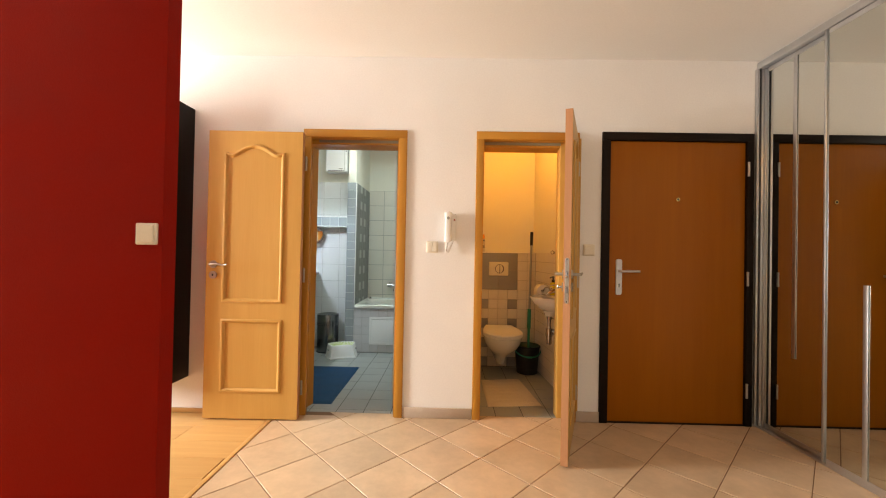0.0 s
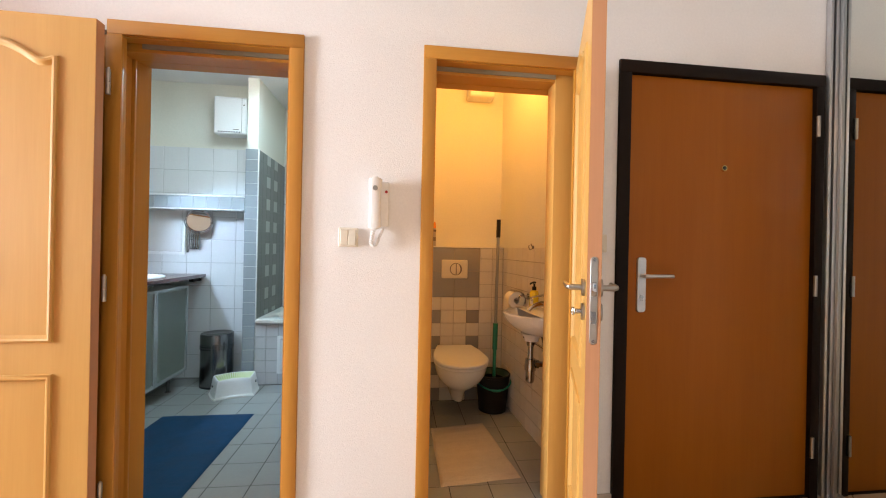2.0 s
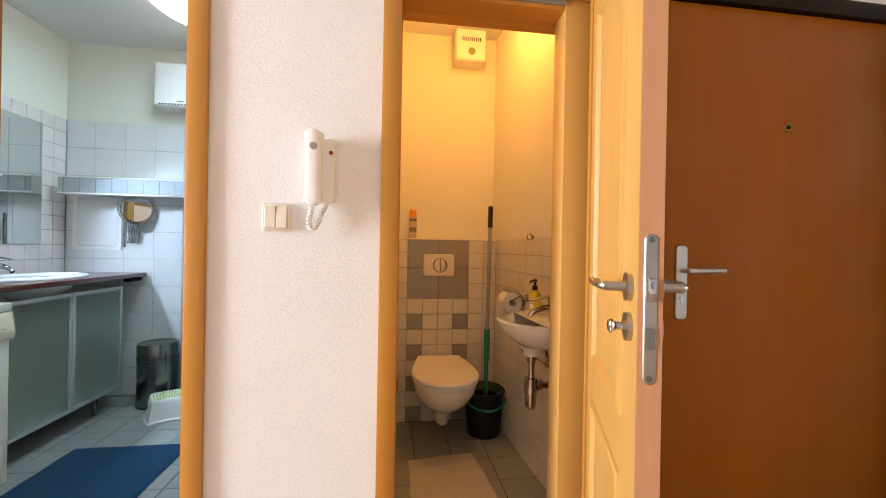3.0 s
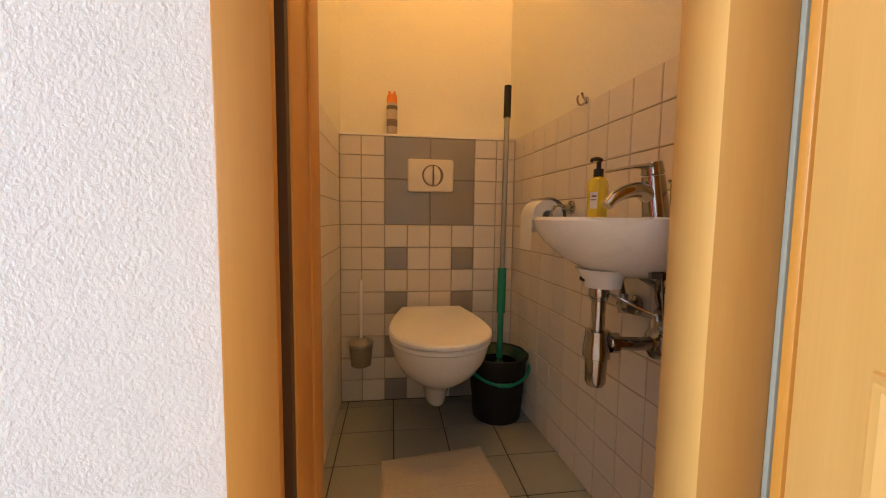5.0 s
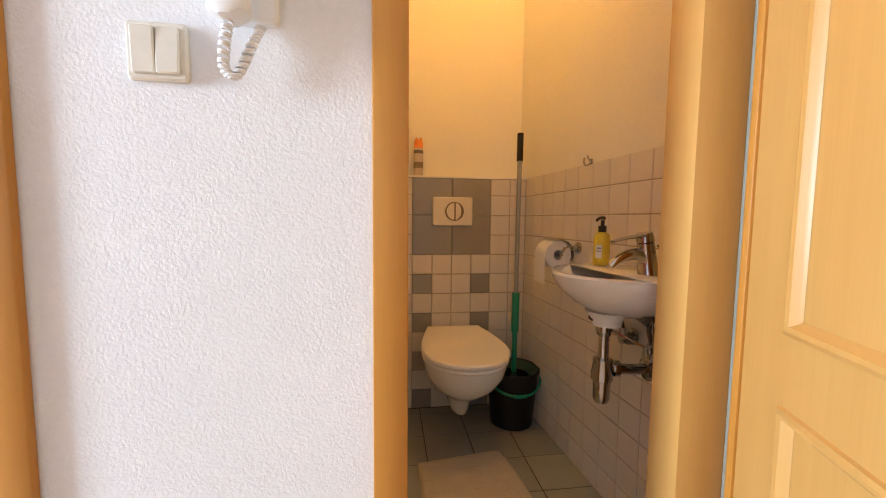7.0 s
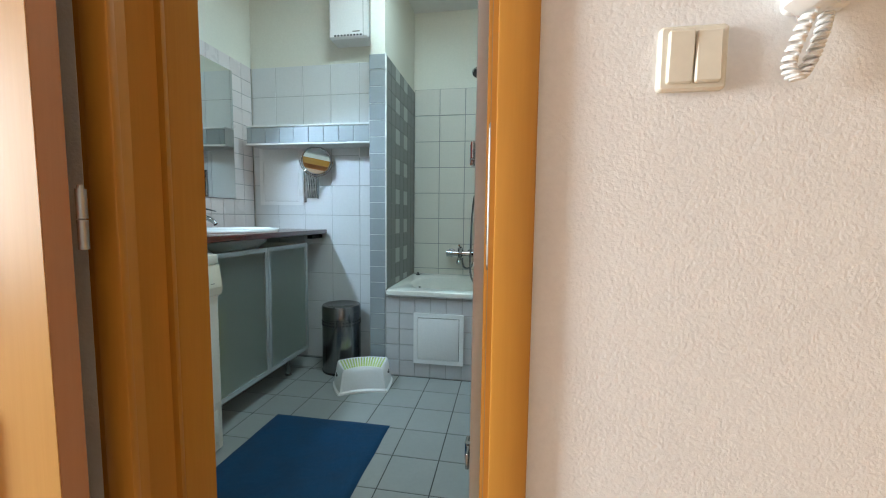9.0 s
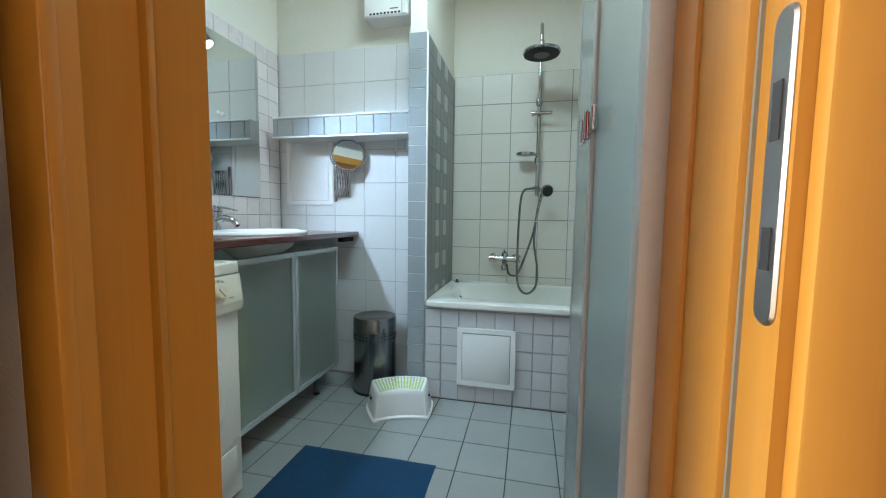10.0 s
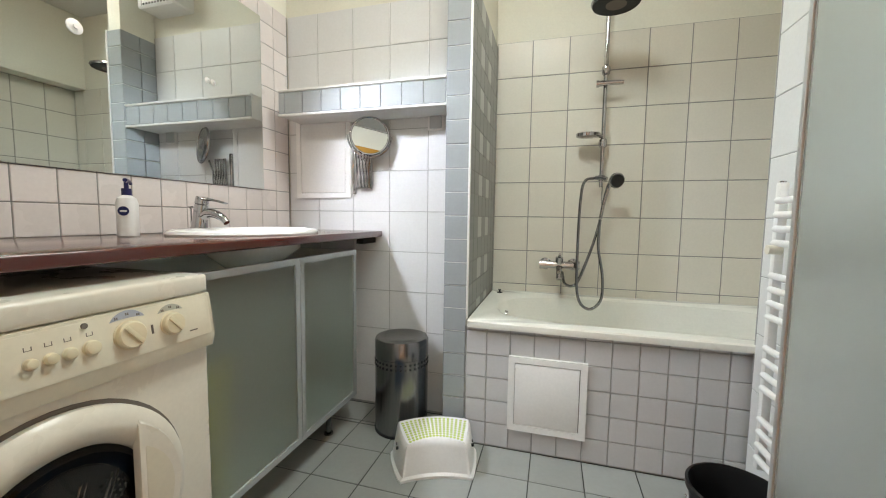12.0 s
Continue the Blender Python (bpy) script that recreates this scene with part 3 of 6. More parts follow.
def door_leaf(name, w, h, label, m, group, hy=-0.004):
    """Local: hinge edge at x=0, leaf towards -x, thickness from y=0 to y=0.04, z from 0."""
    d = thing(name, label, "door", m, group)
    t, s = 0.040, 0.006
    part("core", mbox(-w, s, 0.0, 0.0, t - s, h), M_LEAF, d)
    mx0, mx1 = -w + 0.115, -0.125
    loops = [panel_outline(mx0, mx1, 0.185, 0.675, 0), panel_outline(mx0, mx1, 0.80, 1.825, 0.055)]
    for y0, y1, face in ((0.0, s, -1), (t - s, t, 1)):
        bm = bmesh.new()
        edges = []
        for lp in [[(-w, 0), (0, 0), (0, h), (-w, h)]] + loops:
            vs = [bm.verts.new((x, y0 if face < 0 else y1, z)) for x, z in lp]
            edges += [bm.edges.new((vs[i], vs[(i + 1) % len(vs)])) for i in range(len(vs))]
        bmesh.ops.triangle_fill(bm, edges=edges, use_beauty=True, use_dissolve=False)
        ext = bmesh.ops.extrude_face_region(bm, geom=list(bm.faces))
        bmesh.ops.translate(bm, verts=[v for v in ext["geom"] if isinstance(v, bmesh.types.BMVert)], vec=(0, -face * s * 0.98, 0))
        part("face_frame", bm, M_LEAF, d)
        for lp in loops:
            bm = bmesh.new()
            rings = []
            yb = y0 if face < 0 else y1
            for off, hgt in ((-0.006, 0.0), (-0.004, 0.006), (0.003, 0.009), (0.010, 0.007), (0.016, -0.001), (0.021, -0.0055)):
                o = offset_loop(lp, off)
                rings.append([(x, yb + face * hgt, z) for x, z in o])
            loft(bm, rings, False, False)
            part("moulding", bm, M_LEAF, d)
    part("edge_band", mbox(-w - 0.0015, 0.001, 0.001, -w, t - 0.001, h - 0.001), M_EDGE, d, "pinkish beech edge band")
    part("edge_band", mbox(0.0, 0.001, 0.001, 0.0015, t - 0.001, h - 0.001), M_EDGE, d, "pinkish beech edge band")
    bm = bmesh.new()
    plate(bm, 0.022, 0.255, 0.011, 0.002, pose(-w - 0.0015, t / 2, 1.022, 0, 0, -90))
    lp = part("lock_plate", bm, M_NICKEL, d, "satin steel lock face plate")
    part("latch", mbox(-w - 0.012, t / 2 - 0.007, 1.035, -w - 0.003, t / 2 + 0.007, 1.075, bevel=0.002), M_CHROME, lp)
    part("bolt", mbox(-w - 0.0055, t / 2 - 0.007, 0.955, -w - 0.003, t / 2 + 0.007, 0.99), M_STEEL, lp)
    for z in (1.14, 0.905):
        bm = bmesh.new()
        cyl(bm, (-w - 0.003, t / 2, z), (-w - 0.0045, t / 2, z), 0.005, 10)
        part("screw", bm, M_STEEL, lp)
    for face, y in ((-1, 0.0), (1, t)):
        bm = bmesh.new()
        cyl(bm, (-w + 0.05, y, 1.055), (-w + 0.05, y + face * 0.009, 1.055), 0.026, 28)
        cyl(bm, (-w + 0.05, y, 1.055), (-w + 0.05, y + face * 0.045, 1.055), 0.009, 14)
        hd = part("handle_rose", bm, M_NICKEL, d, "satin nickel handle rose")
        bm = bmesh.new()
        tube(bm, curve([(-w + 0.05, y + face * 0.04, 1.055), (-w + 0.062, y + face * 0.05, 1.056), (-w + 0.10, y + face * 0.050, 1.058), (-w + 0.145, y + face * 0.047, 1.051), (-w + 0.168, y + face * 0.052, 1.058)], 6), 0.0085, 12, 0.0065)
        part("lever", bm, M_NICKEL, hd)
        bm = bmesh.new()
        cyl(bm, (-w + 0.05, y, 0.982), (-w + 0.05, y + face * 0.009, 0.982), 0.026, 28)
        kr = part("thumb_turn_rose" if face > 0 else "key_rose", bm, M_NICKEL, d)
        bm = bmesh.new()
        if face > 0:
            cyl(bm, (-w + 0.05, y + 0.009, 0.982), (-w + 0.05, y + 0.024, 0.982), 0.008, 14)
            lathe(bm, [(0.004, -0.013), (0.011, -0.008), (0.0125, 0.0), (0.011, 0.008), (0.004, 0.013)], 16)
            bmesh.ops.transform(bm, matrix=pose(-w + 0.05, y + 0.032, 0.982) @ Matrix.Diagonal((1, 0.6, 1, 1)), verts=bm.verts[-80:])
        else:
            box(bm, -w + 0.045, y - 0.0105, 0.975, -w + 0.055, y - 0.009, 0.989)
        part("turn" if face > 0 else "keyhole", bm, M_CHROME if face > 0 else M_RUBBERHOLE, kr)
    for z in (0.20, 0.985, 1.77):
        bm = bmesh.new()
        cyl(bm, (0.009, hy, z - 0.048), (0.009, hy, z - 0.001), 0.0075, 14)
        cyl(bm, (0.009, hy, z + 0.001), (0.009, hy, z + 0.048), 0.0075, 14)
        cyl(bm, (0.009, hy, z + 0.048), (0.009, hy, z + 0.054), 0.0045, 10)
        part("hinge", bm, M_NICKEL, d, "satin steel hinge")
    return d


door_leaf("bathroom_door", 0.645, 1.978, "open beech-veneered panel door folded back against the hall wall", pose(-1.044, 2.942, 0.010, 0, 0, 0.9), "panel doors", 0.050)
door_leaf("toilet_door", 0.620, 1.978, "half-open beech-veneered panel door standing out into the hall", pose(0.879, 3.024, 0.010, 0, 0, 68.5), "panel doors")


# ---- hall things ----
def entrance_door():
    f = thing("entrance_door", "closed brown-veneered flat entrance door in a black steel frame", "door", pose(1.6, YW, 0))
    x0, x1, zt = 1.052 - 1.6, 2.112 - 1.6, 2.052
    part("frame_post", mbox(x0, -0.014, 0, x0 + 0.058, 0.10, zt - 0.058, bevel=0.003), M_STEELBLACK, f, "black painted steel door frame")
    part("frame_post", mbox(x1 - 0.048, -0.014, 0, x1, 0.10, zt - 0.058, bevel=0.003), M_STEELBLACK, f)
    part("frame_head", mbox(x0, -0.014, zt - 0.058, x1, 0.10, zt, bevel=0.003), M_STEELBLACK, f)
    part("sill", mbox(x0 + 0.058, -0.004, -0.001, x1 - 0.048, 0.10, 0.007), M_STEELBLACK, f)
    part("leaf", mbox(x0 + 0.060, 0.004, 0.009, x1 - 0.050, 0.048, zt - 0.061, bevel=0.002), M_ENTRY, f, "orange-brown veneered flat door leaf")
    xh = 1.182 - 1.6
    bm = bmesh.new()
    plate(bm, 0.043, 0.252, 0.014, 0.009, pose(xh, 0.004, 1.026))
    p = part("handle_plate", bm, M_ALU, f, "satin aluminium handle plate")
    bm = bmesh.new()
    cyl(bm, (xh, -0.004, 1.068), (xh, -0.042, 1.068), 0.009, 14)
    tube(bm, curve([(xh, -0.04, 1.068), (xh + 0.012, -0.048, 1.068), (xh + 0.05, -0.05, 1.069), (xh + 0.125, -0.046, 1.069)], 6), 0.0095, 12, 0.008)
    part("lever", bm, M_ALU, p)
    bm = bmesh.new()
    cyl(bm, (xh, -0.004, 0.972), (xh, -0.0085, 0.972), 0.0085, 16)
    box(bm, xh - 0.0045, -0.008, 0.953, xh + 0.0045, -0.0045, 0.97)
    part("cylinder", bm, M_CHROME, p)
    bm = bmesh.new()
    cyl(bm, (1.590 - 1.6, 0.004, 1.581), (1.590 - 1.6, -0.004, 1.581), 0.0165, 24, 0.014)
    k = part("peephole", bm, M_BRASS, f, "brass peephole ring")
    bm = bmesh.new()
    cyl(bm, (1.590 - 1.6, -0.0035, 1.581), (1.590 - 1.6, -0.006, 1.581), 0.008, 16)
    part("lens", bm, M_DARKGLASS, k)
    for z in (0.25, 1.03, 1.80):
        bm = bmesh.new()
        cyl(bm, (x1 - 0.042, -0.018, z - 0.05), (x1 - 0.042, -0.018, z + 0.05), 0.008, 12)
        part("hinge", bm, M_NICKEL, f, "satin steel hinge")
    return f


entrance_door()


def wall_switch(name, label, m, keys=1, size=0.081):
    """Front towards -y."""
    s = thing(name, label, "light switch", m, "light switches")
    bm = bmesh.new()
    plate(bm, size, size, 0.006, 0.009, soft=0.003)
    part("surround", bm, M_CREAMPL, s)
    w = (size - 0.016) / keys
    for k in range(keys):
        bm = bmesh.new()
        plate(bm, w - 0.0015, size - 0.016, 0.003, 0.006, pose(-(size - 0.016) / 2 + w * (k + 0.5), -0.009, 0, 2.5 if k == 0 else -2.5), 0.002)
        part("rocker", bm, M_CREAMPL, s)
    return s


wall_switch("light_switch", "cream double rocker switch on white plaster", pose(-0.141, YW, 1.213), 2)
wall_switch("light_switch", "cream single rocker switch beside the entrance door", pose(0.967, YW, 1.212))
wall_switch("light_switch", "cream single rocker switch on the red wall", pose(-1.158, 1.752, 1.222))


def intercom():
    t = thing("door_intercom", "white wall intercom handset with a coiled cord", "intercom", pose(-0.020, YW, 1.355))
    bm = bmesh.new()
    plate(bm, 0.068, 0.190, 0.010, 0.016, pose(0.012, 0, 0.0), 0.004)
    part("base", bm, M_WHITEPL, t)
    bm = bmesh.new()
    rings = []
    for k in range(25):
        z = 0.108 - 0.216 * k / 24
        a = abs(z) / 0.108
        hw = 0.0235 + 0.0045 * max(0.0, (a - 0.45) / 0.55) if a < 0.93 else 0.0265 * math.sqrt(max(0.02, 1 - ((a - 0.93) / 0.075) ** 2))
        d = 0.030 + 0.012 * max(0.0, (a - 0.55) / 0.45)
        rings.append([(-0.010 + hw * c, -0.022 - d / 2 + d / 2 * s, z) for c, s in [(math.copysign(abs(math.cos(q)) ** 0.6, math.cos(q)), math.copysign(abs(math.sin(q)) ** 0.6, math.sin(q))) for q in [2 * math.pi * i / 20 for i in range(20)]]])
    loft(bm, rings)
    h = part("handset", bm, M_WHITEPL, t, "white plastic handset")
    bm = bmesh.new()
    cyl(bm, (-0.010, -0.052, 0.062), (-0.010, -0.0555, 0.062), 0.0105, 20)
    part("hook_button", bm, M_NICKEL, h, "grey round call button")
    bm = bmesh.new()
    cyl(bm, (0.034, -0.016, 0.052), (0.034, -0.020, 0.052), 0.006, 14)
    part("door_button", bm, M_REDLED, t, "small dark red button")
    pts = []
    path = curve([(-0.012, -0.040, -0.104), (-0.020, -0.034, -0.135), (-0.024, -0.028, -0.165), (-0.012, -0.026, -0.178), (0.000, -0.024, -0.160), (0.012, -0.020, -0.128), (0.022, -0.012, -0.100)], 64)
    for i, p in enumerate(path):
        a = i * 0.58
        pts.append(p + Vector((math.cos(a) * 0.0062, math.sin(a) * 0.0062, math.sin(a * 0.5) * 0.0015)))
    bm = bmesh.new()
    tube(bm, pts, 0.0021, 6)
    part("coiled_cord", bm, M_WHITEPL, t)


intercom()


def skirting(x0, x1):
    s = thing("baseboard", "low beige tile skirting along the hall wall", "baseboard", pose((x0 + x1) / 2, YW, 0), kind="structure")
    n = max(1, round((x1 - x0) / 0.33))
    w = (x1 - x0) / n
    for k in range(n):
        a = -(x1 - x0) / 2 + w * k
        part("skirting_tile", mbox(a + 0.0015, -0.010, 0.001, a + w - 0.0015, 0, 0.074, bevel=0.002), M_SKIRT, s)


skirting(-0.331, 0.159)
skirting(0.892, 1.066)
solid("baseboard_room", mbox(-4.5, YW - 0.014, -0.002, -1.082, YW, 0.030, bevel=0.003), M_LAM, "thin wooden skirting strip", "baseboard")


def mirror_wardrobe():
    w = thing("mirror_wardrobe", "built-in wardrobe with sliding mirror doors in aluminium profiles", "wardrobe", pose(2.16, 1.8, 0))
    X, y1, y0 = 0.0, YW - 1.8 - 0.004, 0.4 - 1.8
    part("top_track", mbox(X - 0.030, y0, 2.505, X + 0.09, y1, 2.552, bevel=0.002), M_ALU, w, "aluminium top track")
    part("top_filler", mbox(X - 0.004, y0, 2.552, X + 0.09, y1, ZC - 0.001), M_WHITEPL, w)
    part("bottom_track", mbox(X - 0.016, y0, -0.001, X + 0.09, y1, 0.014, bevel=0.002), M_ALU, w, "aluminium floor track")
    part("side_profile", mbox(X - 0.042, y1 - 0.022, 0.014, X - 0.026, y1, 2.505, bevel=0.002), M_ALU, w)
    # dark strip that paints the shade between the two profiles
    part("side_groove", mbox(X - 0.026, y1 - 0.010, 0.014, X - 0.012, y1, 2.505), M_RUBBERHOLE, w)
    part("side_profile", mbox(X - 0.012, y1 - 0.022, 0.014, X + 0.09, y1, 2.505, bevel=0.002), M_ALU, w)
    part("carcass_side", mbox(X + 0.09, y1 - 0.02, 0, X + 0.58, y1, 2.50), M_WHITEPL, w)
    part("carcass_back", mbox(X + 0.575, y0, 0, X + 0.595, y1 - 0.022, 2.50), M_WHITEPL, w)
    edges = [(y1 - 0.024, 2.545 - 1.8, 0.012), (2.565 - 1.8, 1.74 - 1.8, -0.020), (1.76 - 1.8, 0.4 - 1.8, 0.012)]
    for k, (b, a, x) in enumerate(edges):
        d = part("sliding_door", mbox(x + 0.006, a, 0.018, x + 0.020, b, 2.50), M_MIRROR, w, "tall mirror sliding door")
        part("mirror_pane", mbox(x + 0.0015, a + 0.02, 0.045, x + 0.0055, b - 0.02, 2.475), M_MIRROR, d)
        for y, pw_ in ((a, 0.024), (b - 0.014, 0.014)):
            part("profile", mbox(x - 0.008, y, 0.016, x + 0.022, y + pw_, 2.502, bevel=0.003), M_ALU, d, "aluminium door profile")
        part("profile", mbox(x - 0.002, a + 0.024, 0.016, x + 0.022, b - 0.024, 0.046), M_ALU, d)
        part("profile", mbox(x - 0.002, a + 0.024, 2.474, x + 0.022, b - 0.024, 2.502), M_ALU, d)
    d1 = [c for c in w.children if c.name.startswith("sliding_door")]
    part("trim_strip", mbox(0.007, 2.776 - 1.8, 0.545, 0.012, 2.800 - 1.8, 2.474, bevel=0.001), M_ALU, d1[0], "vertical aluminium trim strip")
    part("trim_strip", mbox(-0.025, 2.328 - 1.8, 0.046, -0.020, 2.352 - 1.8, 1.045, bevel=0.001), M_ALU, d1[1], "vertical aluminium trim strip")


mirror_wardrobe()


def hanging_shelf():
    x1, x0, y0, z0, z1 = -1.872, -2.36, 2.832, 0.255, 2.172
    s = thing("wall_shelf", "black-brown open cubby shelf hung on the wall", "shelf", pose((x0 + x1) / 2, YW, z0))
    w, d, h, t = (x1 - x0) / 2, YW - y0, z1 - z0, 0.030
    part("side_panel", mbox(w - t, -d, 0, w, -0.001, h, bevel=0.001), M_BLACKWOOD, s)
    part("side_panel", mbox(-w, -d, 0, -w + t, -0.001, h, bevel=0.001), M_BLACKWOOD, s)
    part("back_panel", mbox(-w + t, -0.012, t, w - t, -0.001, h - t), M_BLACKWOOD, s)
    for z in (0.0, 0.405, 0.742, 0.912, 1.098, 1.378, h - t):
        part("shelf_board", mbox(-w + t, -d + 0.003, z, w - t, -0.012, z + t if z in (0.0, h - t) else z + 0.022), M_BLACKWOOD, s)
        part("edge_strip", mbox(-w + t, -d, z, w - t, -d + 0.003, z + t if z in (0.0, h - t) else z + 0.022), M_BLACKEDGE, s, "dark grey edge strip")
    part("edge_strip", mbox(w - t, -d - 0.002, 0, w, -d, h), M_BLACKEDGE, s)


hanging_shelf()

# ---- toilet room things ----


def toilet():
    t = thing("toilet", "white wall-hung toilet with the lid closed", "toilet", pose(0.508, YT, 0.10))

    def ring(z, half, front, back_half=None, back=-0.002):
        """Half-oval outline from the wall to the front."""
        bh = back_half if back_half is not None else half * 0.8
        pts = []
        yc = -front * 0.60
        n = 26
        for k in range(n + 1):
            a = math.pi * k / n
            pts.append((half * math.cos(a), yc - (front + yc) * max(0.0, math.sin(a)) ** 0.92, z))
        for k in range(1, 7):
            u = k / 7
            pts.append((-half + (half - bh) * (u ** 1.6), yc + (back - yc) * u, z))
        pts.append((-bh, back, z))
        pts.append((bh, back, z))
        for k in range(6, 0, -1):
            u = k / 7
            pts.append((half - (half - bh) * (u ** 1.6), yc + (back - yc) * u, z))
        return pts

    bm = bmesh.new()
    loft(bm, [ring(z - 0.10, a, f, b) for z, a, f, b in ((0.10, 0.030, 0.27, 0.030), (0.106, 0.042, 0.29, 0.045), (0.13, 0.047, 0.305, 0.055), (0.175, 0.055, 0.325, 0.075), (0.205, 0.075, 0.36, 0.10), (0.24, 0.112, 0.43, 0.125), (0.28, 0.145, 0.485, 0.14), (0.33, 0.168, 0.525, 0.145), (0.375, 0.178, 0.54, 0.146), (0.392, 0.179, 0.543, 0.146))])
    part("bowl", bm, M_CERAMIC, t)
    bm = bmesh.new()
    loft(bm, [ring(z - 0.10, a, f, 0.13, -0.03) for z, a, f in ((0.394, 0.180, 0.545), (0.398, 0.184, 0.551), (0.408, 0.184, 0.551), (0.412, 0.181, 0.547))])
    part("seat", bm, M_WHITEPL, t)
    bm = bmesh.new()
    loft(bm, [ring(z - 0.10, a, f, 0.13, -0.02) for z, a, f in ((0.415, 0.182, 0.549), (0.418, 0.187, 0.557), (0.428, 0.187, 0.557), (0.434, 0.182, 0.550), (0.436, 0.165, 0.52))])
    part("lid", bm, M_WHITEPL, t)


toilet()


def flush_plate():
    f = thing("flush_plate", "cream dual flush plate set in grey tiles", "flush plate", pose(0.5015, YT, 1.018))
    bm = bmesh.new()
    plate(bm, 0.203, 0.143, 0.010, 0.011, soft=0.004)
    part("plate", bm, M_CREAMPL, f)
    bm = bmesh.new()
    # flat dark disc, shade of the button gap put into its colour
    cyl(bm, (0.009, -0.0108, 0), (0.009, -0.0118, 0), 0.0475, 40)
    part("button_recess", bm, M_PRINTGAP, f, "dark disc painting the shaded gap round the buttons")
    for k, (a0, a1) in enumerate(((95, 265), (-85, 85))):
        bm = bmesh.new()
        pts = [(0.043 * math.cos(radians(a0 + (a1 - a0) * i / 20)) + (0.011 if k == 0 else 0.012), 0.043 * math.sin(radians(a0 + (a1 - a0) * i / 20))) for i in range(21)]
        if k == 1:
            pts = [(0.012 + (x - 0.012) * 0.72, z) for x, z in pts]
        loft(bm, [[(x, -0.011, z) for x, z in pts], [(x, -0.015, z) for x, z in pts], [(x * 0.96, -0.0165, z * 0.95) for x, z in pts]])
        part("button", bm, M_CREAMPL, f)


flush_plate()


def hand_basin():
    b = thing("hand_basin", "small white ceramic hand basin on the tiled wall", "basin", pose(xr(3.43), 3.425, 0.690, 0, 0, 3.7))

    def out(z, rx, ry, flat=0.0):
        pts = []
        for k in range(33):
            a = radians(90 + 180 * k / 32)
            pts.append((rx * math.cos(a) * 1.0, ry * math.sin(a), z))
        return pts

    bm = bmesh.new()
    rings = []
    for z, rx, ry in ((0.012, 0.02, 0.03), (0.016, 0.13, 0.045), (0.03, 0.18, 0.085), (0.058, 0.235, 0.150), (0.095, 0.278, 0.190), (0.125, 0.298, 0.208), (0.14, 0.303, 0.212), (0.147, 0.299, 0.209)):
        rings.append(out(z, rx, ry))
    loft(bm, rings, True, False)
    part("outer_bowl", bm, M_CERAMIC, b)
    bm = bmesh.new()
    rings = [out(0.147, 0.299, 0.209)]
    inner = []
    for z, s in ((0.146, 1.0), (0.135, 0.95), (0.09, 0.80), (0.055, 0.5), (0.05, 0.1)):
        inner.append([(-0.165 + 0.118 * s * math.cos(radians(90 + 180 * k / 32)), 0.175 * s * math.sin(radians(90 + 180 * k / 32)), z) for k in range(33)])
    loft(bm, rings + inner, False, True, closed=False)
    part("rim_and_bowl", bm, M_CERAMIC, b)
    bm = mbox(-0.165, -0.205, 0.1445, -0.001, 0.205, 0.1475, bevel=0.001)
    part("deck", bm, M_CERAMIC, b)
    bm = bmesh.new()
    lathe(bm, [(0.040, -0.006), (0.043, 0.012), (0.060, 0.035)], 24, -0.146, 0.0)
    part("outlet_boss", bm, M_CERAMIC, b)
    part("type_label", mbox(-0.105, -0.100, 0.026, -0.070, -0.090, 0.038), M_PRINTGAP, b, "small dark printed label")
    return b


hand_basin()


def mixer_tap(name, label, m, size=1.0):
    """Local: base at the origin, spout towards -x."""
    t = thing(name, label, "tap", m @ Matrix.Diagonal((size, size, size, 1)), "mixer taps")
    bm = bmesh.new()
    tube(bm, [(0.006, 0, 0), (0.005, 0, 0.006), (-0.002, 0, 0.045), (-0.008, 0, 0.084)], 0.0285, 28, 0.0215)
    part("body", bm, M_CHROME, t)
    bm = bmesh.new()
    tube(bm, curve([(0.0, 0, 0.036), (-0.035, 0, 0.054), (-0.068, 0, 0.051), (-0.098, 0, 0.038), (-0.114, 0, 0.022)], 6), 0.0185, 16, 0.0105)
    part("spout", bm, M_CHROME, t)
    bm = bmesh.new()
    tube(bm, [(-0.0081, 0, 0.0855), (-0.0083, 0, 0.087)], 0.0195, 24)
    part("joint_ring", bm, M_RUBBERHOLE, t)
    bm = bmesh.new()
    tube(bm, [(-0.0084, 0, 0.0875), (-0.010, 0, 0.097), (-0.012, 0, 0.108), (-0.0125, 0, 0.111)], 0.0222, 24, 0.0185)
    part("cartridge_cap", bm, M_CHROME, t)
    bm = bmesh.new()
    rings = []
    for u in range(13):
        q = u / 12
        x, z = -0.004 - 0.108 * q, 0.104 - 0.004 * q - 0.012 * q * q
        hw, hh = 0.0195 - 0.008 * q, 0.008 - 0.0052 * q ** 0.6
        rings.append([(x, hw * math.cos(2 * math.pi * k / 14), z + hh * math.sin(2 * math.pi * k / 14)) for k in range(14)])
    loft(bm, rings)
    part("lever", bm, M_CHROME, t)
    bm = bmesh.new()
    cyl(bm, (0.041, 0, 0.0), (0.041, 0, 0.070), 0.0026, 8)
    cyl(bm, (0.041, 0, 0.070), (0.041, 0, 0.074), 0.004, 12, 0.0085)
    cyl(bm, (0.041, 0, 0.074), (0.041, 0, 0.078), 0.0085, 12)
    part("pop_up_rod", bm, M_CHROME, t)
    return t


mixer_tap("basin_tap", "chrome single-lever basin mixer tap", pose(0.862, 3.345, 0.8375, 0, 0, 8))


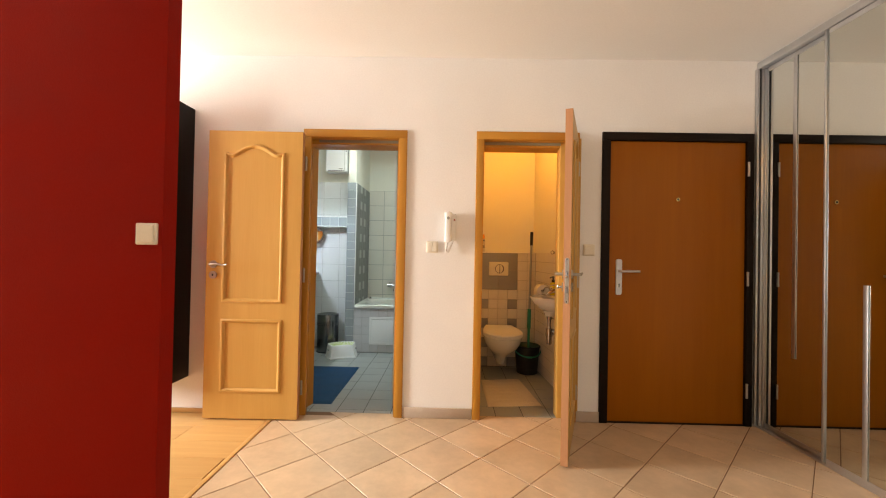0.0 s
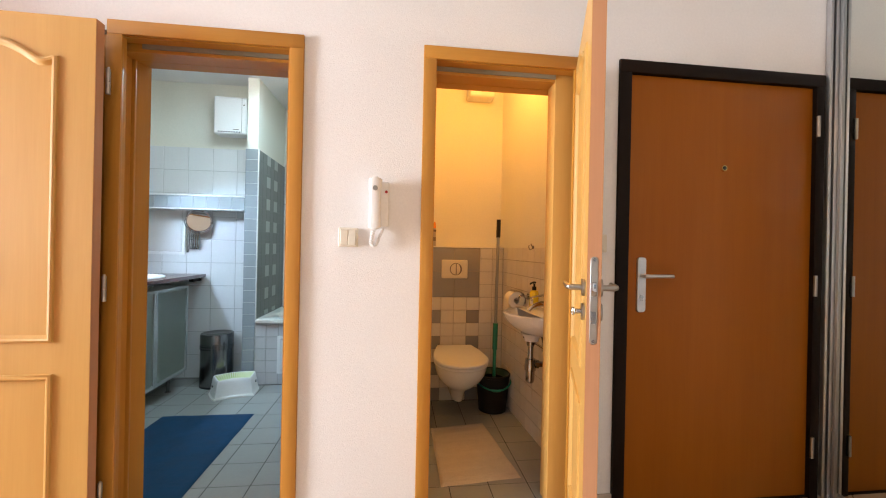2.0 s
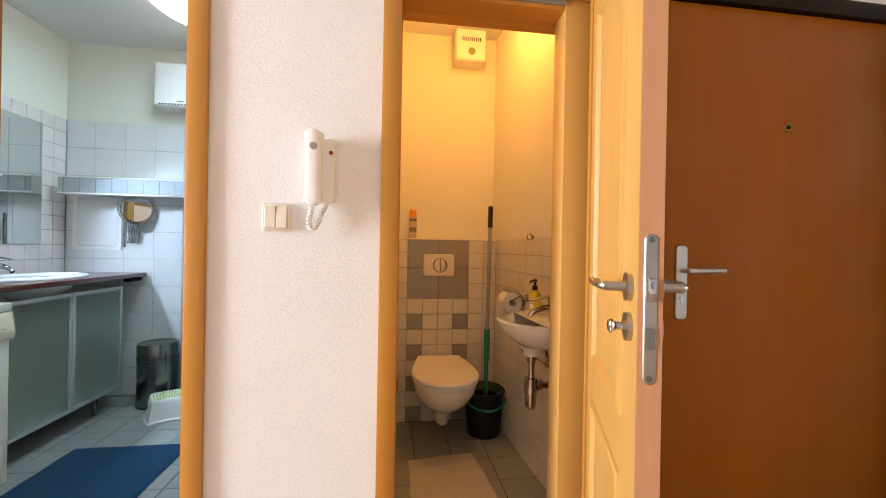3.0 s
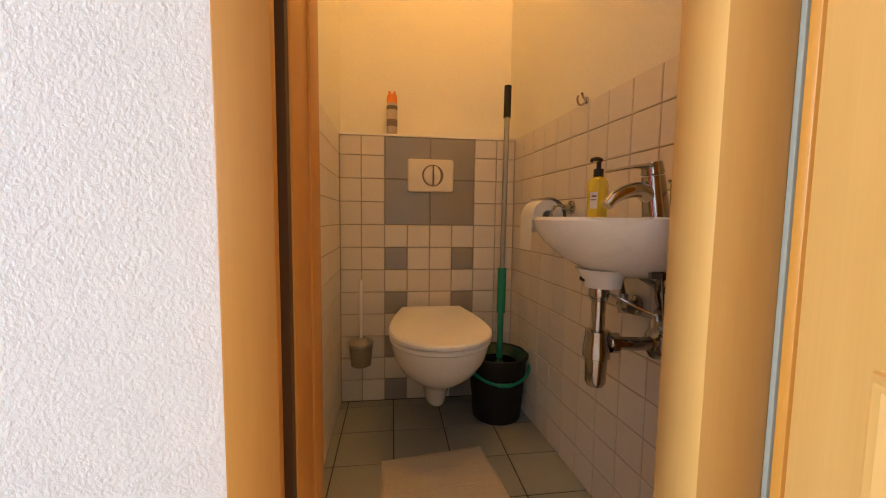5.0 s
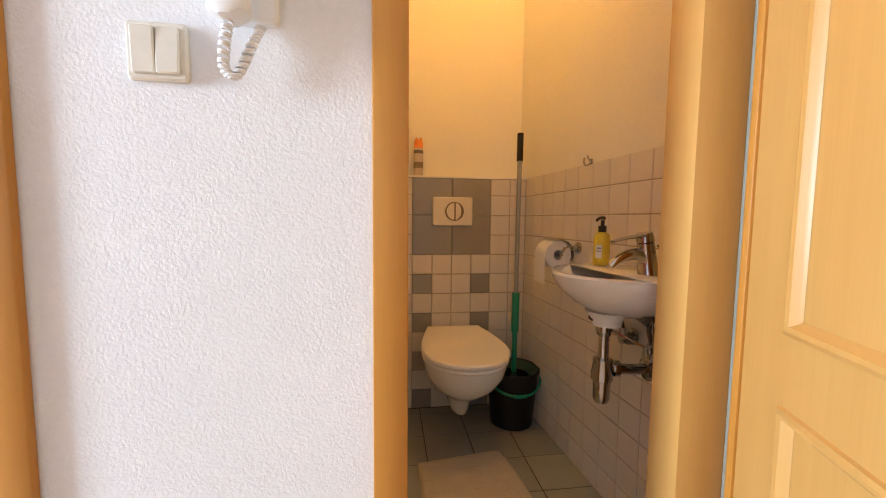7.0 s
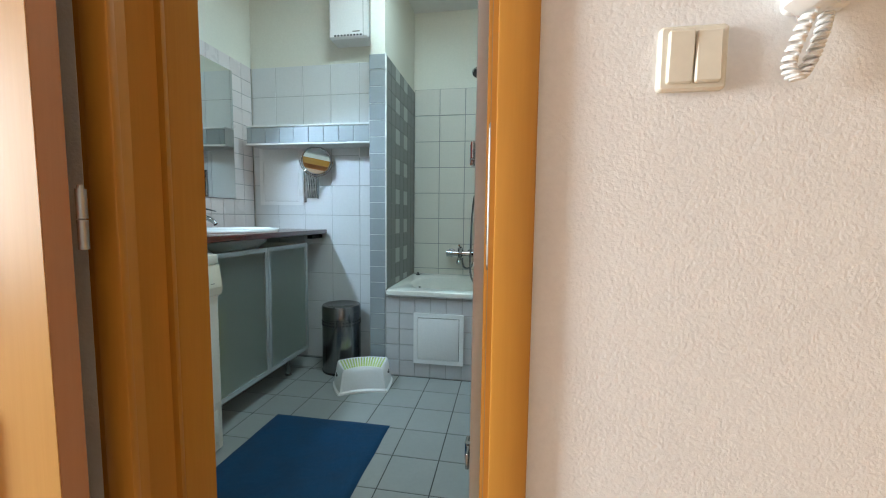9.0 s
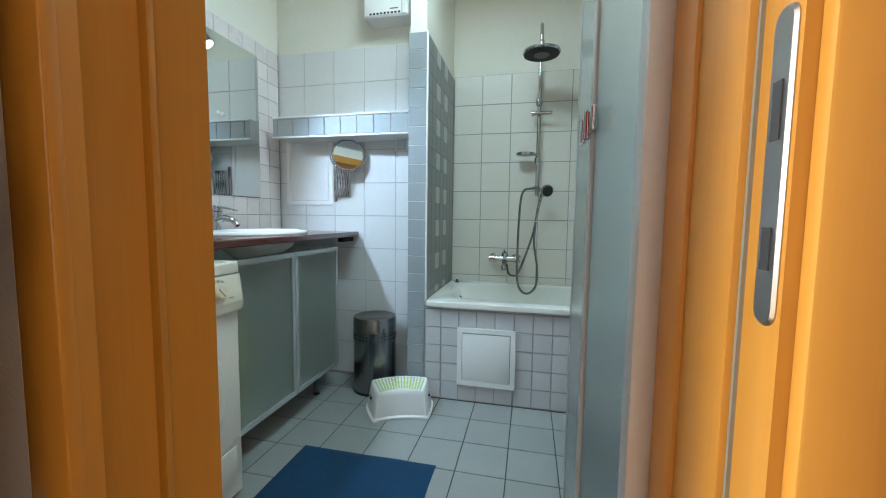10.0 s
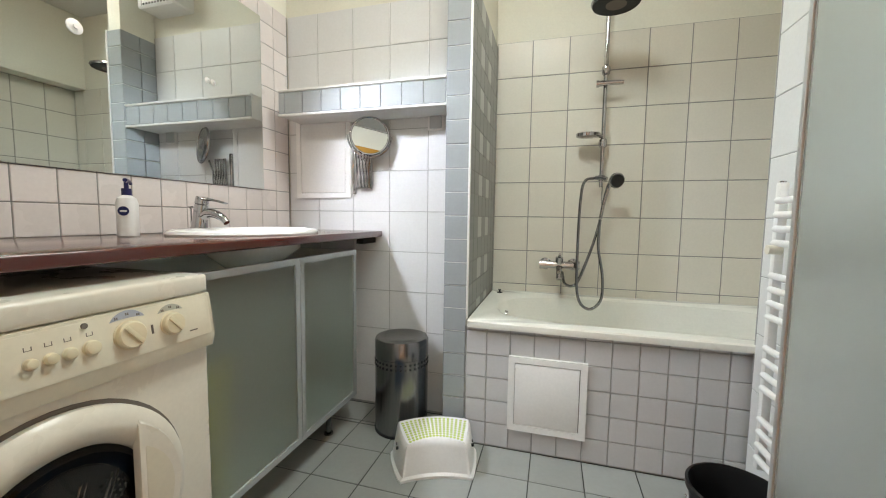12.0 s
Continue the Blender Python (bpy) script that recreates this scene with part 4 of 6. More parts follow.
def bottle_trap():
    t = thing("bottle_trap", "chrome bottle trap with hoses under the basin", "drain trap", pose(0.797, 3.425, 0.45))
    bm = bmesh.new()
    lathe(bm, [(0.008, 0.0), (0.018, 0.004), (0.023, 0.014), (0.0245, 0.068), (0.030, 0.071), (0.0305, 0.090), (0.026, 0.122), (0.027, 0.124), (0.027, 0.132), (0.019, 0.134)], 28)
    part("trap_cup", bm, M_CHROME, t)
    bm = bmesh.new()
    lathe(bm, [(0.0155, 0.125), (0.0155, 0.200), (0.019, 0.202), (0.021, 0.210), (0.0225, 0.212), (0.0225, 0.243)], 24)
    part("down_pipe", bm, M_CHROME, t)
    bm = bmesh.new()
    lathe(bm, [(0.040, 0.2445), (0.043, 0.247), (0.043, 0.2515), (0.038, 0.2535)], 28)
    part("gasket", bm, M_RUBBERHOLE, t, "black rubber gasket")
    bm = bmesh.new()
    tube(bm, [(0.02, -0.005, 0.105), (0.07, -0.02, 0.105), (0.130, -0.025, 0.105)], 0.015, 16)
    tube(bm, [(0.030, -0.008, 0.105), (0.044, -0.012, 0.105)], 0.023, 20)
    part("waste_arm", bm, M_CHROME, t)
    bm = bmesh.new()
    lathe(bm, [(0.036, 0.0), (0.034, 0.010), (0.020, 0.016)], 24)
    part("wall_rose", bm, M_CHROME, t, m=pose(0.131, -0.025, 0.105, 0, -90, 0))
    for k, (y, z) in enumerate(((-0.075, 0.165), (0.055, 0.175))):
        bm = bmesh.new()
        lathe(bm, [(0.026, 0.0), (0.024, 0.008), (0.013, 0.012), (0.013, 0.045)], 20)
        v = part("angle_valve", bm, M_CHROME, t, m=pose(0.131, y, z, 0, -90, 0))
        bm = bmesh.new()
        cyl(bm, (-0.018, 0, 0.036), (0.030, 0, 0.036), 0.011, 14)
        cyl(bm, (0, -0.014, 0.036), (0, -0.034, 0.036), 0.014, 8)
        part("valve_body", bm, M_NICKEL, v)
        bm = bmesh.new()
        tube(bm, curve([(0.095, y, z + 0.03), (0.085, y, z + 0.075), (0.085, y - 0.03, z + 0.11 - 0.02 * k), (0.09, -0.13, 0.235), (0.085, -0.15, 0.27), (0.075, -0.12, 0.32)], 8), 0.0065, 10)
        part("flexible_hose", bm, M_STEEL, t, "braided steel hose")
    bm = bmesh.new()
    tube(bm, [(0.012, -0.01, 0.222), (0.06, -0.06, 0.195), (0.075, -0.105, 0.185)], 0.003, 8)
    tube(bm, [(0.072, -0.095, 0.35), (0.075, -0.110, 0.20), (0.078, -0.118, 0.13)], 0.0028, 8)
    cyl(bm, (0.068, -0.103, 0.186), (0.084, -0.103, 0.186), 0.008, 12)
    part("pop_up_linkage", bm, M_CHROME, t)


bottle_trap()


def pump_bottle(name, label, m, body_mat, pump_mat, w=0.027, d=0.021, h=0.105, paper=True):
    b = thing(name, label, "soap bottle", m, "pump bottles")
    bm = bmesh.new()
    rings = []
    for z, s in ((0, 0.93), (0.003, 1.0), (h * 0.45, 0.97), (h * 0.80, 1.0), (h * 0.93, 0.85), (h, 0.40)):
        rings.append([(x * s, y * s, z) for x, y in rrect(2 * w, 2 * d, d * 0.75, 5)])
    loft(bm, rings)
    part("bottle", bm, body_mat, b)
    bm = bmesh.new()
    cyl(bm, (0, 0, h), (0, 0, h + 0.02), 0.0125, 18)
    cyl(bm, (0, 0, h + 0.02), (0, 0, h + 0.038), 0.006, 12)
    tube(bm, curve([(0.010, 0, h + 0.044), (-0.010, 0, h + 0.045), (-0.036, 0, h + 0.040), (-0.040, 0, h + 0.034)], 4), 0.006, 10, 0.004)
    part("pump", bm, pump_mat, b)
    if paper:
        bm = mbox(-w - 0.0006, -d * 0.62, h * 0.22, -w - 0.0002, d * 0.3, h * 0.62)
        q = part("label", bm, M_PAPER, b, "white paper label")
        part("print_bar", mbox(-w - 0.0012, -d * 0.5, h * 0.50, -w - 0.0007, d * 0.1, h * 0.54), M_PRINTGAP, q)
        part("print_bar", mbox(-w - 0.0012, -d * 0.5, h * 0.42, -w - 0.0007, d * 0.18, h * 0.445), M_PRINTGAP, q)
    else:
        bm = bmesh.new()
        cyl(bm, (w + 0.0002, 0, h * 0.62), (w + 0.0010, 0, h * 0.62), 0.0135, 24)
        q = part("emblem", bm, M_NAVY, b, "round navy blue emblem")
        part("print_bar", mbox(w + 0.0011, -0.008, h * 0.60, w + 0.0016, 0.008, h * 0.64), M_WHITEPL, q)
    return b


pump_bottle("soap_bottle", "yellow hand soap bottle with a black pump", pose(0.862, 3.565, 0.8375, 0, 0, 35), M_YSOAP, M_BLACKPL)


def paper_holder():
    h = thing("toilet_paper_holder", "chrome paper holder with a started roll", "paper holder", pose(xr(3.85) + 0.012, 3.85, 0.852, 0, 0, 3.7))
    bm = bmesh.new()
    lathe(bm, [(0.022, 0), (0.022, 0.006), (0.010, 0.010), (0.009, 0.03)], 20)
    part("wall_rose", bm, M_CHROME, h, m=pose(-0.013, -0.03, 0.02, 0, -90, 0))
    bm = bmesh.new()
    tube(bm, curve([(-0.03, -0.03, 0.02), (-0.07, -0.035, 0.025), (-0.085, -0.03, 0.0), (-0.078, -0.01, -0.01), (-0.078, 0.10, -0.01)], 6), 0.005, 10)
    part("arm", bm, M_CHROME, h)
    bm = bmesh.new()
    rings = []
    for k in range(9):
        a = radians(-20 + 130 * k / 8)
        rings.append([(-0.078 + 0.062 * math.cos(a), 0.0 + 0.0, -0.01 + 0.062 * math.sin(a)), (-0.078 + 0.062 * math.cos(a), 0.10, -0.01 + 0.062 * math.sin(a)), (-0.078 + 0.0635 * math.cos(a), 0.10, -0.01 + 0.0635 * math.sin(a)), (-0.078 + 0.0635 * math.cos(a), 0.0, -0.01 + 0.0635 * math.sin(a))])
    loft(bm, rings)
    part("cover", bm, M_CHROME, h)
    r = thing("toilet_roll", "white toilet paper roll on the holder", "toilet paper", pose(xr(3.85) - 0.066, 3.852, 0.842, 0, 0, 3.7))
    bm = bmesh.new()
    prof = [(0.020, 0.0), (0.055, 0.0), (0.056, 0.003), (0.056, 0.093), (0.055, 0.096), (0.020, 0.096), (0.020, 0.0)]
    rings = [[(rr * math.cos(2 * math.pi * k / 36), z, rr * math.sin(2 * math.pi * k / 36)) for k in range(36)] for rr, z in prof]
    loft(bm, rings, False, False)
    part("roll", bm, M_PAPER, r)
    bm = mbox(-0.0575, 0.002, -0.115, -0.0563, 0.094, 0.0)
    part("loose_sheet", bm, M_PAPER, r)


paper_holder()


def wall_hook():
    h = thing("wall_hook", "small chrome double hook on the tiles", "hook", pose(xr(3.757), 3.757, 1.195, 0, 0, 3.7))
    bm = bmesh.new()
    lathe(bm, [(0.011, 0), (0.011, 0.004), (0.006, 0.007)], 16)
    part("rose", bm, M_CHROME, h, m=pose(0, 0, 0, 0, -90, 0))
    bm = bmesh.new()
    tube(bm, curve([(-0.004, 0, 0.0), (-0.012, 0.0, -0.012), (-0.026, 0, -0.014), (-0.032, 0, 0.0), (-0.030, 0, 0.012)], 6), 0.0035, 10)
    tube(bm, curve([(-0.004, 0, 0.0), (-0.014, 0.0, 0.012), (-0.018, 0, 0.022)], 6), 0.0035, 10)
    part("prong", bm, M_CHROME, h)


wall_hook()


def spray_can():
    c = thing("air_freshener_can", "orange-capped air freshener spray can on the tile ledge", "spray can", pose(0.332, 4.372, 1.192))
    bm = bmesh.new()
    lathe(bm, [(0.0215, 0), (0.0235, 0.003), (0.0235, 0.132), (0.020, 0.142), (0.016, 0.146)], 28)
    part("can", bm, material("spray_can_tin", (0.55, 0.47, 0.38), 0.3, 0.3), c)
    bm = bmesh.new()
    lathe(bm, [(0.0238, 0.040), (0.0238, 0.070)], 28, cap0=False, cap1=False)
    part("label_band", bm, material("grey_label_band", (0.22, 0.18, 0.14), 0.4), c)
    bm = bmesh.new()
    lathe(bm, [(0.0238, 0.112), (0.0238, 0.128)], 28, cap0=False, cap1=False)
    part("label_band", bm, M_PRINTGAP, c)
    bm = bmesh.new()
    lathe(bm, [(0.0225, 0.140), (0.0225, 0.165), (0.019, 0.178), (0.010, 0.181)], 24)
    box(bm, -0.016, -0.018, 0.178, -0.006, 0.0, 0.188)
    box(bm, 0.006, -0.018, 0.178, 0.016, 0.0, 0.188)
    part("cap", bm, M_ORANGEPL, c)


spray_can()


def toilet_brush():
    b = thing("toilet_brush", "white toilet brush in a smoked wall holder", "toilet brush", pose(0.201, YT, 0.19))
    part("wall_bracket", mbox(-0.014, -0.02, 0.085, 0.014, -0.0005, 0.115, bevel=0.003), M_CHROME, b)
    bm = bmesh.new()
    lathe(bm, [(0.030, 0), (0.042, 0.006), (0.049, 0.085), (0.051, 0.088), (0.051, 0.094)], 28, 0, -0.066)
    part("cup", bm, M_SMOKE, b, "smoked translucent cup")
    bm = bmesh.new()
    lathe(bm, [(0.052, 0.094), (0.052, 0.104), (0.030, 0.118), (0.012, 0.124)], 28, 0, -0.066)
    part("lid", bm, M_NICKEL, b)
    bm = bmesh.new()
    tube(bm, [(0, -0.066, 0.12), (0, -0.066, 0.20), (0, -0.066, 0.21), (0, -0.066, 0.37), (0, -0.066, 0.378)], 0.0075, 12)
    part("handle", bm, M_WHITEPL, b)


toilet_brush()


def mop_bucket():
    b = thing("mop_bucket", "black plastic mop bucket with a green handle", "bucket", pose(0.775, 4.155, 0.0))
    bm = bmesh.new()
    lathe(bm, [(0.095, 0.0), (0.100, 0.004), (0.122, 0.255), (0.129, 0.258), (0.129, 0.272), (0.122, 0.273), (0.117, 0.262), (0.097, 0.02), (0.01, 0.016)], 36)
    part("pail", bm, M_BLACKPL, b)
    bm = bmesh.new()
    pts = [(0.133 * math.cos(radians(a)), 0.133 * math.sin(radians(a)), 0.238 - 0.055 * math.sin(radians(180 * (a - 185) / 170))) for a in range(185, 356, 6)]
    tube(bm, pts, 0.006, 10)
    h = part("handle", bm, M_GREENPL, b, "green plastic carrying handle")
    bm = bmesh.new()
    tube(bm, pts[12:17], 0.0085, 10)
    part("grip", bm, M_GREENPL, h)
    bm = bmesh.new()
    lathe(bm, [(0.126, 0.262), (0.118, 0.268), (0.085, 0.235), (0.080, 0.235)], 28, cap0=False, cap1=False)
    part("wringer", bm, M_GREENDK, b)
    m = thing("mop", "mop with grey pole and green socket standing in the bucket", "mop", pose(0.785, 4.165, 0.03))
    top = Vector((0.045, 0.115, 1.375))
    ax = lambda s: tuple(top * s)
    bm = bmesh.new()
    tube(bm, [ax(0.42), ax(0.92)], 0.0115, 14)
    part("pole", bm, material("grey_pole_steel", (0.33, 0.35, 0.35), 0.4, 0.3), m)
    bm = bmesh.new()
    tube(bm, [ax(0.90), ax(0.905), ax(0.99), ax(1.0)], 0.0155, 14)
    part("grip", bm, M_BLACKPL, m, "black rubber grip")
    bm = bmesh.new()
    tube(bm, [ax(0.15), ax(0.30)], 0.013, 12)
    tube(bm, [ax(0.29), ax(0.31), ax(0.425), ax(0.43)], 0.0185, 14)
    part("socket", bm, M_GREENPL, m, "green plastic socket")
    bm = bmesh.new()
    for k in range(40):
        a, r = random.uniform(0, 6.28), random.uniform(0.02, 0.06)
        tube(bm, curve([(0.008, 0.018, 0.21), (r * 0.6 * math.cos(a), r * 0.6 * math.sin(a), 0.15), (r * math.cos(a), r * math.sin(a), 0.0)], 3), 0.005, 5)
    part("mop_head", bm, M_GREENDK, m)


mop_bucket()


def rug(name, label, corners, mat, thick=0.012, seed=1, ribs=0):
    """A soft mat through four corner points, with a slightly uneven edge and pile."""
    r = thing(name, label, "rug", pose(sum(c[0] for c in corners) / 4, sum(c[1] for c in corners) / 4, 0))
    ox, oy = r.location.x, r.location.y
    nu, nv = 70, 100
    bm = bmesh.new()
    rows = []
    for i in range(nu + 1):
        row = []
        for j in range(nv + 1):
            u, v = i / nu, j / nv
            p = [(corners[0][k] * (1 - u) + corners[1][k] * u) * (1 - v) + (corners[3][k] * (1 - u) + corners[2][k] * u) * v for k in (0, 1)]
            e = min(u, 1 - u, v, 1 - v)
            w = noise.noise((p[0] * 6, p[1] * 6, seed)) * 0.004 * (1 if e == 0 else 0)
            z = thick * (min(1, e * 30) ** 0.5) + 0.0016 * noise.noise((p[0] * 60, p[1] * 60, seed)) + 0.002 * noise.noise((p[0] * 9, p[1] * 9, seed + 3))
            if ribs:
                z += 0.0012 * math.sin(v * ribs * 6.283)
            row.append(bm.verts.new((p[0] - ox + w, p[1] - oy + w, max(0.001, z) if e else 0.001)))
        rows.append(row)
    for i in range(nu):
        for j in range(nv):
            bm.faces.new((rows[i][j], rows[i + 1][j], rows[i + 1][j + 1], rows[i][j + 1]))
    part("mat", bm, mat, r)
    return r


rug("toilet_mat", "beige cotton mat on the grey toilet floor", [(0.30, 3.27), (0.722, 3.315), (0.655, 3.935), (0.30, 3.885)], M_BEIGE, 0.009, 2, 46)


def wall_fan(name, label, m, w, h, d, grille):
    f = thing(name, label, "fan", m, "wall fans")
    bm = bmesh.new()
    plate(bm, w, h, 0.012, d, soft=0.010)
    part("housing", bm, M_WHITEPL, f)
    if grille == "bottom":
        for k in range(9):
            part("grille_slot", mbox(-w * 0.36 + k * w * 0.08, -d - 0.001, -h / 2 + 0.012, -w * 0.36 + k * w * 0.08 + w * 0.05, -d + 0.004, -h / 2 + 0.022), M_RUBBERHOLE, f)
        part("seam", mbox(w * 0.36, -d - 0.0012, -h / 2 + 0.01, w * 0.37, -d + 0.003, h / 2 - 0.01), M_SEAL, f)
        part("print_bar", mbox(w * 0.10, -d - 0.001, -h / 2 + 0.035, w * 0.28, -d + 0.002, -h / 2 + 0.041), M_PRINTGAP, f)
        bm = bmesh.new()
        cyl(bm, (w * 0.43, -d + 0.004, 0.09), (w * 0.43, -d - 0.002, 0.09), 0.006, 12)
        part("indicator", bm, M_PRINTGAP, f)
    else:
        for k in range(10):
            part("grille_slot", mbox(-w * 0.30 + k * w * 0.065, -d - 0.001, 0.02, -w * 0.30 + k * w * 0.065 + w * 0.035, -d + 0.004, 0.045), M_RUBBERHOLE, f)
        bm = bmesh.new()
        lathe(bm, [(0.024, 0), (0.024, 0.003), (0.018, 0.005)], 24)
        part("knob", bm, material("olive_knob_plastic", (0.20, 0.24, 0.08), 0.4), f, "olive green round knob", m=pose(w * 0.02, -d, -0.045, 90, 0, 0))
    return f


wall_fan("toilet_fan", "white ventilation fan high on the cream wall", pose(0.688, 4.43, 2.462), 0.200, 0.205, 0.125, "mid")


def opal_lamp(name, label, m, r, mat):
    l = thing(name, label, "ceiling lamp", m)
    bm = bmesh.new()
    lathe(bm, [(r * 0.92, 0.0), (r * 0.92, -0.02), (r * 0.5, -0.021)], 40)
    part("base", bm, M_WHITEPL, l)
    bm = bmesh.new()
    lathe(bm, [(r * 0.90, -0.021), (r, -0.028), (r * 0.98, -0.05), (r * 0.82, -0.078), (r * 0.5, -0.096), (r * 0.1, -0.102)], 40)
    g = part("glass_shade", bm, mat, l, "glowing opal glass shade")
    g.visible_shadow = False
    return l


opal_lamp("toilet_ceiling_lamp", "small warm glowing opal ceiling lamp", pose(0.66, 3.72, ZC), 0.13, M_WARMGLASS)

# ---- bathroom things ----
def bathtub():
    x0, x1, y0, y1, zr = -1.110, TX1, 4.732, TY, 0.552
    t = thing("bathtub", "white enamelled built-in bathtub", "bathtub", pose((x0 + x1) / 2, (y0 + y1) / 2, 0.0))
    W, H = x1 - x0, y1 - y0

    def oval(sx, sy, z, cx=0.0, cy=0.0, p=3.2):
        out = []
        for k in range(64):
            a = 2 * math.pi * k / 64
            c, s = math.cos(a), math.sin(a)
            out.append((cx + sx * math.copysign(abs(c) ** (2 / p), c), cy + sy * math.copysign(abs(s) ** (2 / p), s), z))
        return out

    bm = bmesh.new()
    rings = [oval(W / 2, H / 2, zr - 0.030, p=40), oval(W / 2, H / 2, zr - 0.006, p=40), oval(W / 2 - 0.005, H / 2 - 0.005, zr, p=30)]
    rings += [oval(W / 2 - 0.085, H / 2 - 0.065, zr, 0, 0.006, 4), oval(W / 2 - 0.100, H / 2 - 0.080, zr - 0.012, 0, 0.006, 3.4), oval(W / 2 - 0.13, H / 2 - 0.10, zr - 0.10, 0.01, 0.006, 3.2), oval(W / 2 - 0.18, H / 2 - 0.13, zr - 0.28, 0.02, 0.006, 3.0), oval(W / 2 - 0.24, H / 2 - 0.18, zr - 0.38, 0.02, 0.006, 2.8), oval(0.2, 0.08, zr - 0.40, 0.02, 0.006, 2.4)]
    loft(bm, rings, False, True)
    part("tub", bm, M_ENAMEL, t)
    bm = bmesh.new()
    cyl(bm, (-W / 2 + 0.112, 0.05, zr - 0.075), (-W / 2 + 0.128, 0.05, zr - 0.078), 0.028, 24)
    part("overflow", bm, M_CHROME, t, "chrome overflow cap")
    bm = bmesh.new()
    cyl(bm, (-0.45, 0.006, zr - 0.398), (-0.45, 0.006, zr - 0.392), 0.03, 20)
    part("drain", bm, M_CHROME, t)
    return t


bathtub()
tub_panel = solid("tub_apron", mbox(-1.115, 4.758, 0, TX1, 4.80, 0.522), M_GROUTW, "pale tiled bathtub apron", "wall")
bm = bmesh.new()
lathe(bm, [(0.016, 0), (0.016, 0.004), (0.006, 0.006), (0.005, 0.014), (0.009, 0.016), (0.009, 0.020)], 16)
s = thing("bath_plug", "small black bath plug on the tub rim", "plug", pose(-1.052, 5.385, 0.552))
part("plug", bm, M_BLACKPL, s)


def access_hatch(name, label, m, w, h, depth=0.014):
    a = thing(name, label, "access hatch", m, "access hatches")
    bm = bmesh.new()
    for x0, z0, x1, z1 in ((-w / 2, -h / 2, -w / 2 + 0.026, h / 2), (w / 2 - 0.026, -h / 2, w / 2, h / 2), (-w / 2 + 0.026, -h / 2, w / 2 - 0.026, -h / 2 + 0.026), (-w / 2 + 0.026, h / 2 - 0.026, w / 2 - 0.026, h / 2)):
        box(bm, x0, -depth, z0, x1, 0, z1)
    part("frame", bm, M_WHITEPL, a)
    # dark sheet behind the lid, paints the shade in its slit
    part("gap", mbox(-w / 2 + 0.026, -0.003, -h / 2 + 0.026, w / 2 - 0.026, -0.001, h / 2 - 0.026), M_PRINTGAP, a)
    part("lid", mbox(-w / 2 + 0.0275, -depth + 0.001, -h / 2 + 0.0275, w / 2 - 0.0295, -0.003, h / 2 - 0.0305, bevel=0.002), M_WHITEPL, a)
    return a


access_hatch("access_hatch", "white plastic access hatch in the tub apron", pose(-0.771, 4.750, 0.257), 0.310, 0.316)
access_hatch("access_hatch", "white access hatch in the tiled niche wall", pose(-1.925, NY, 1.283), 0.318, 0.412, 0.010)


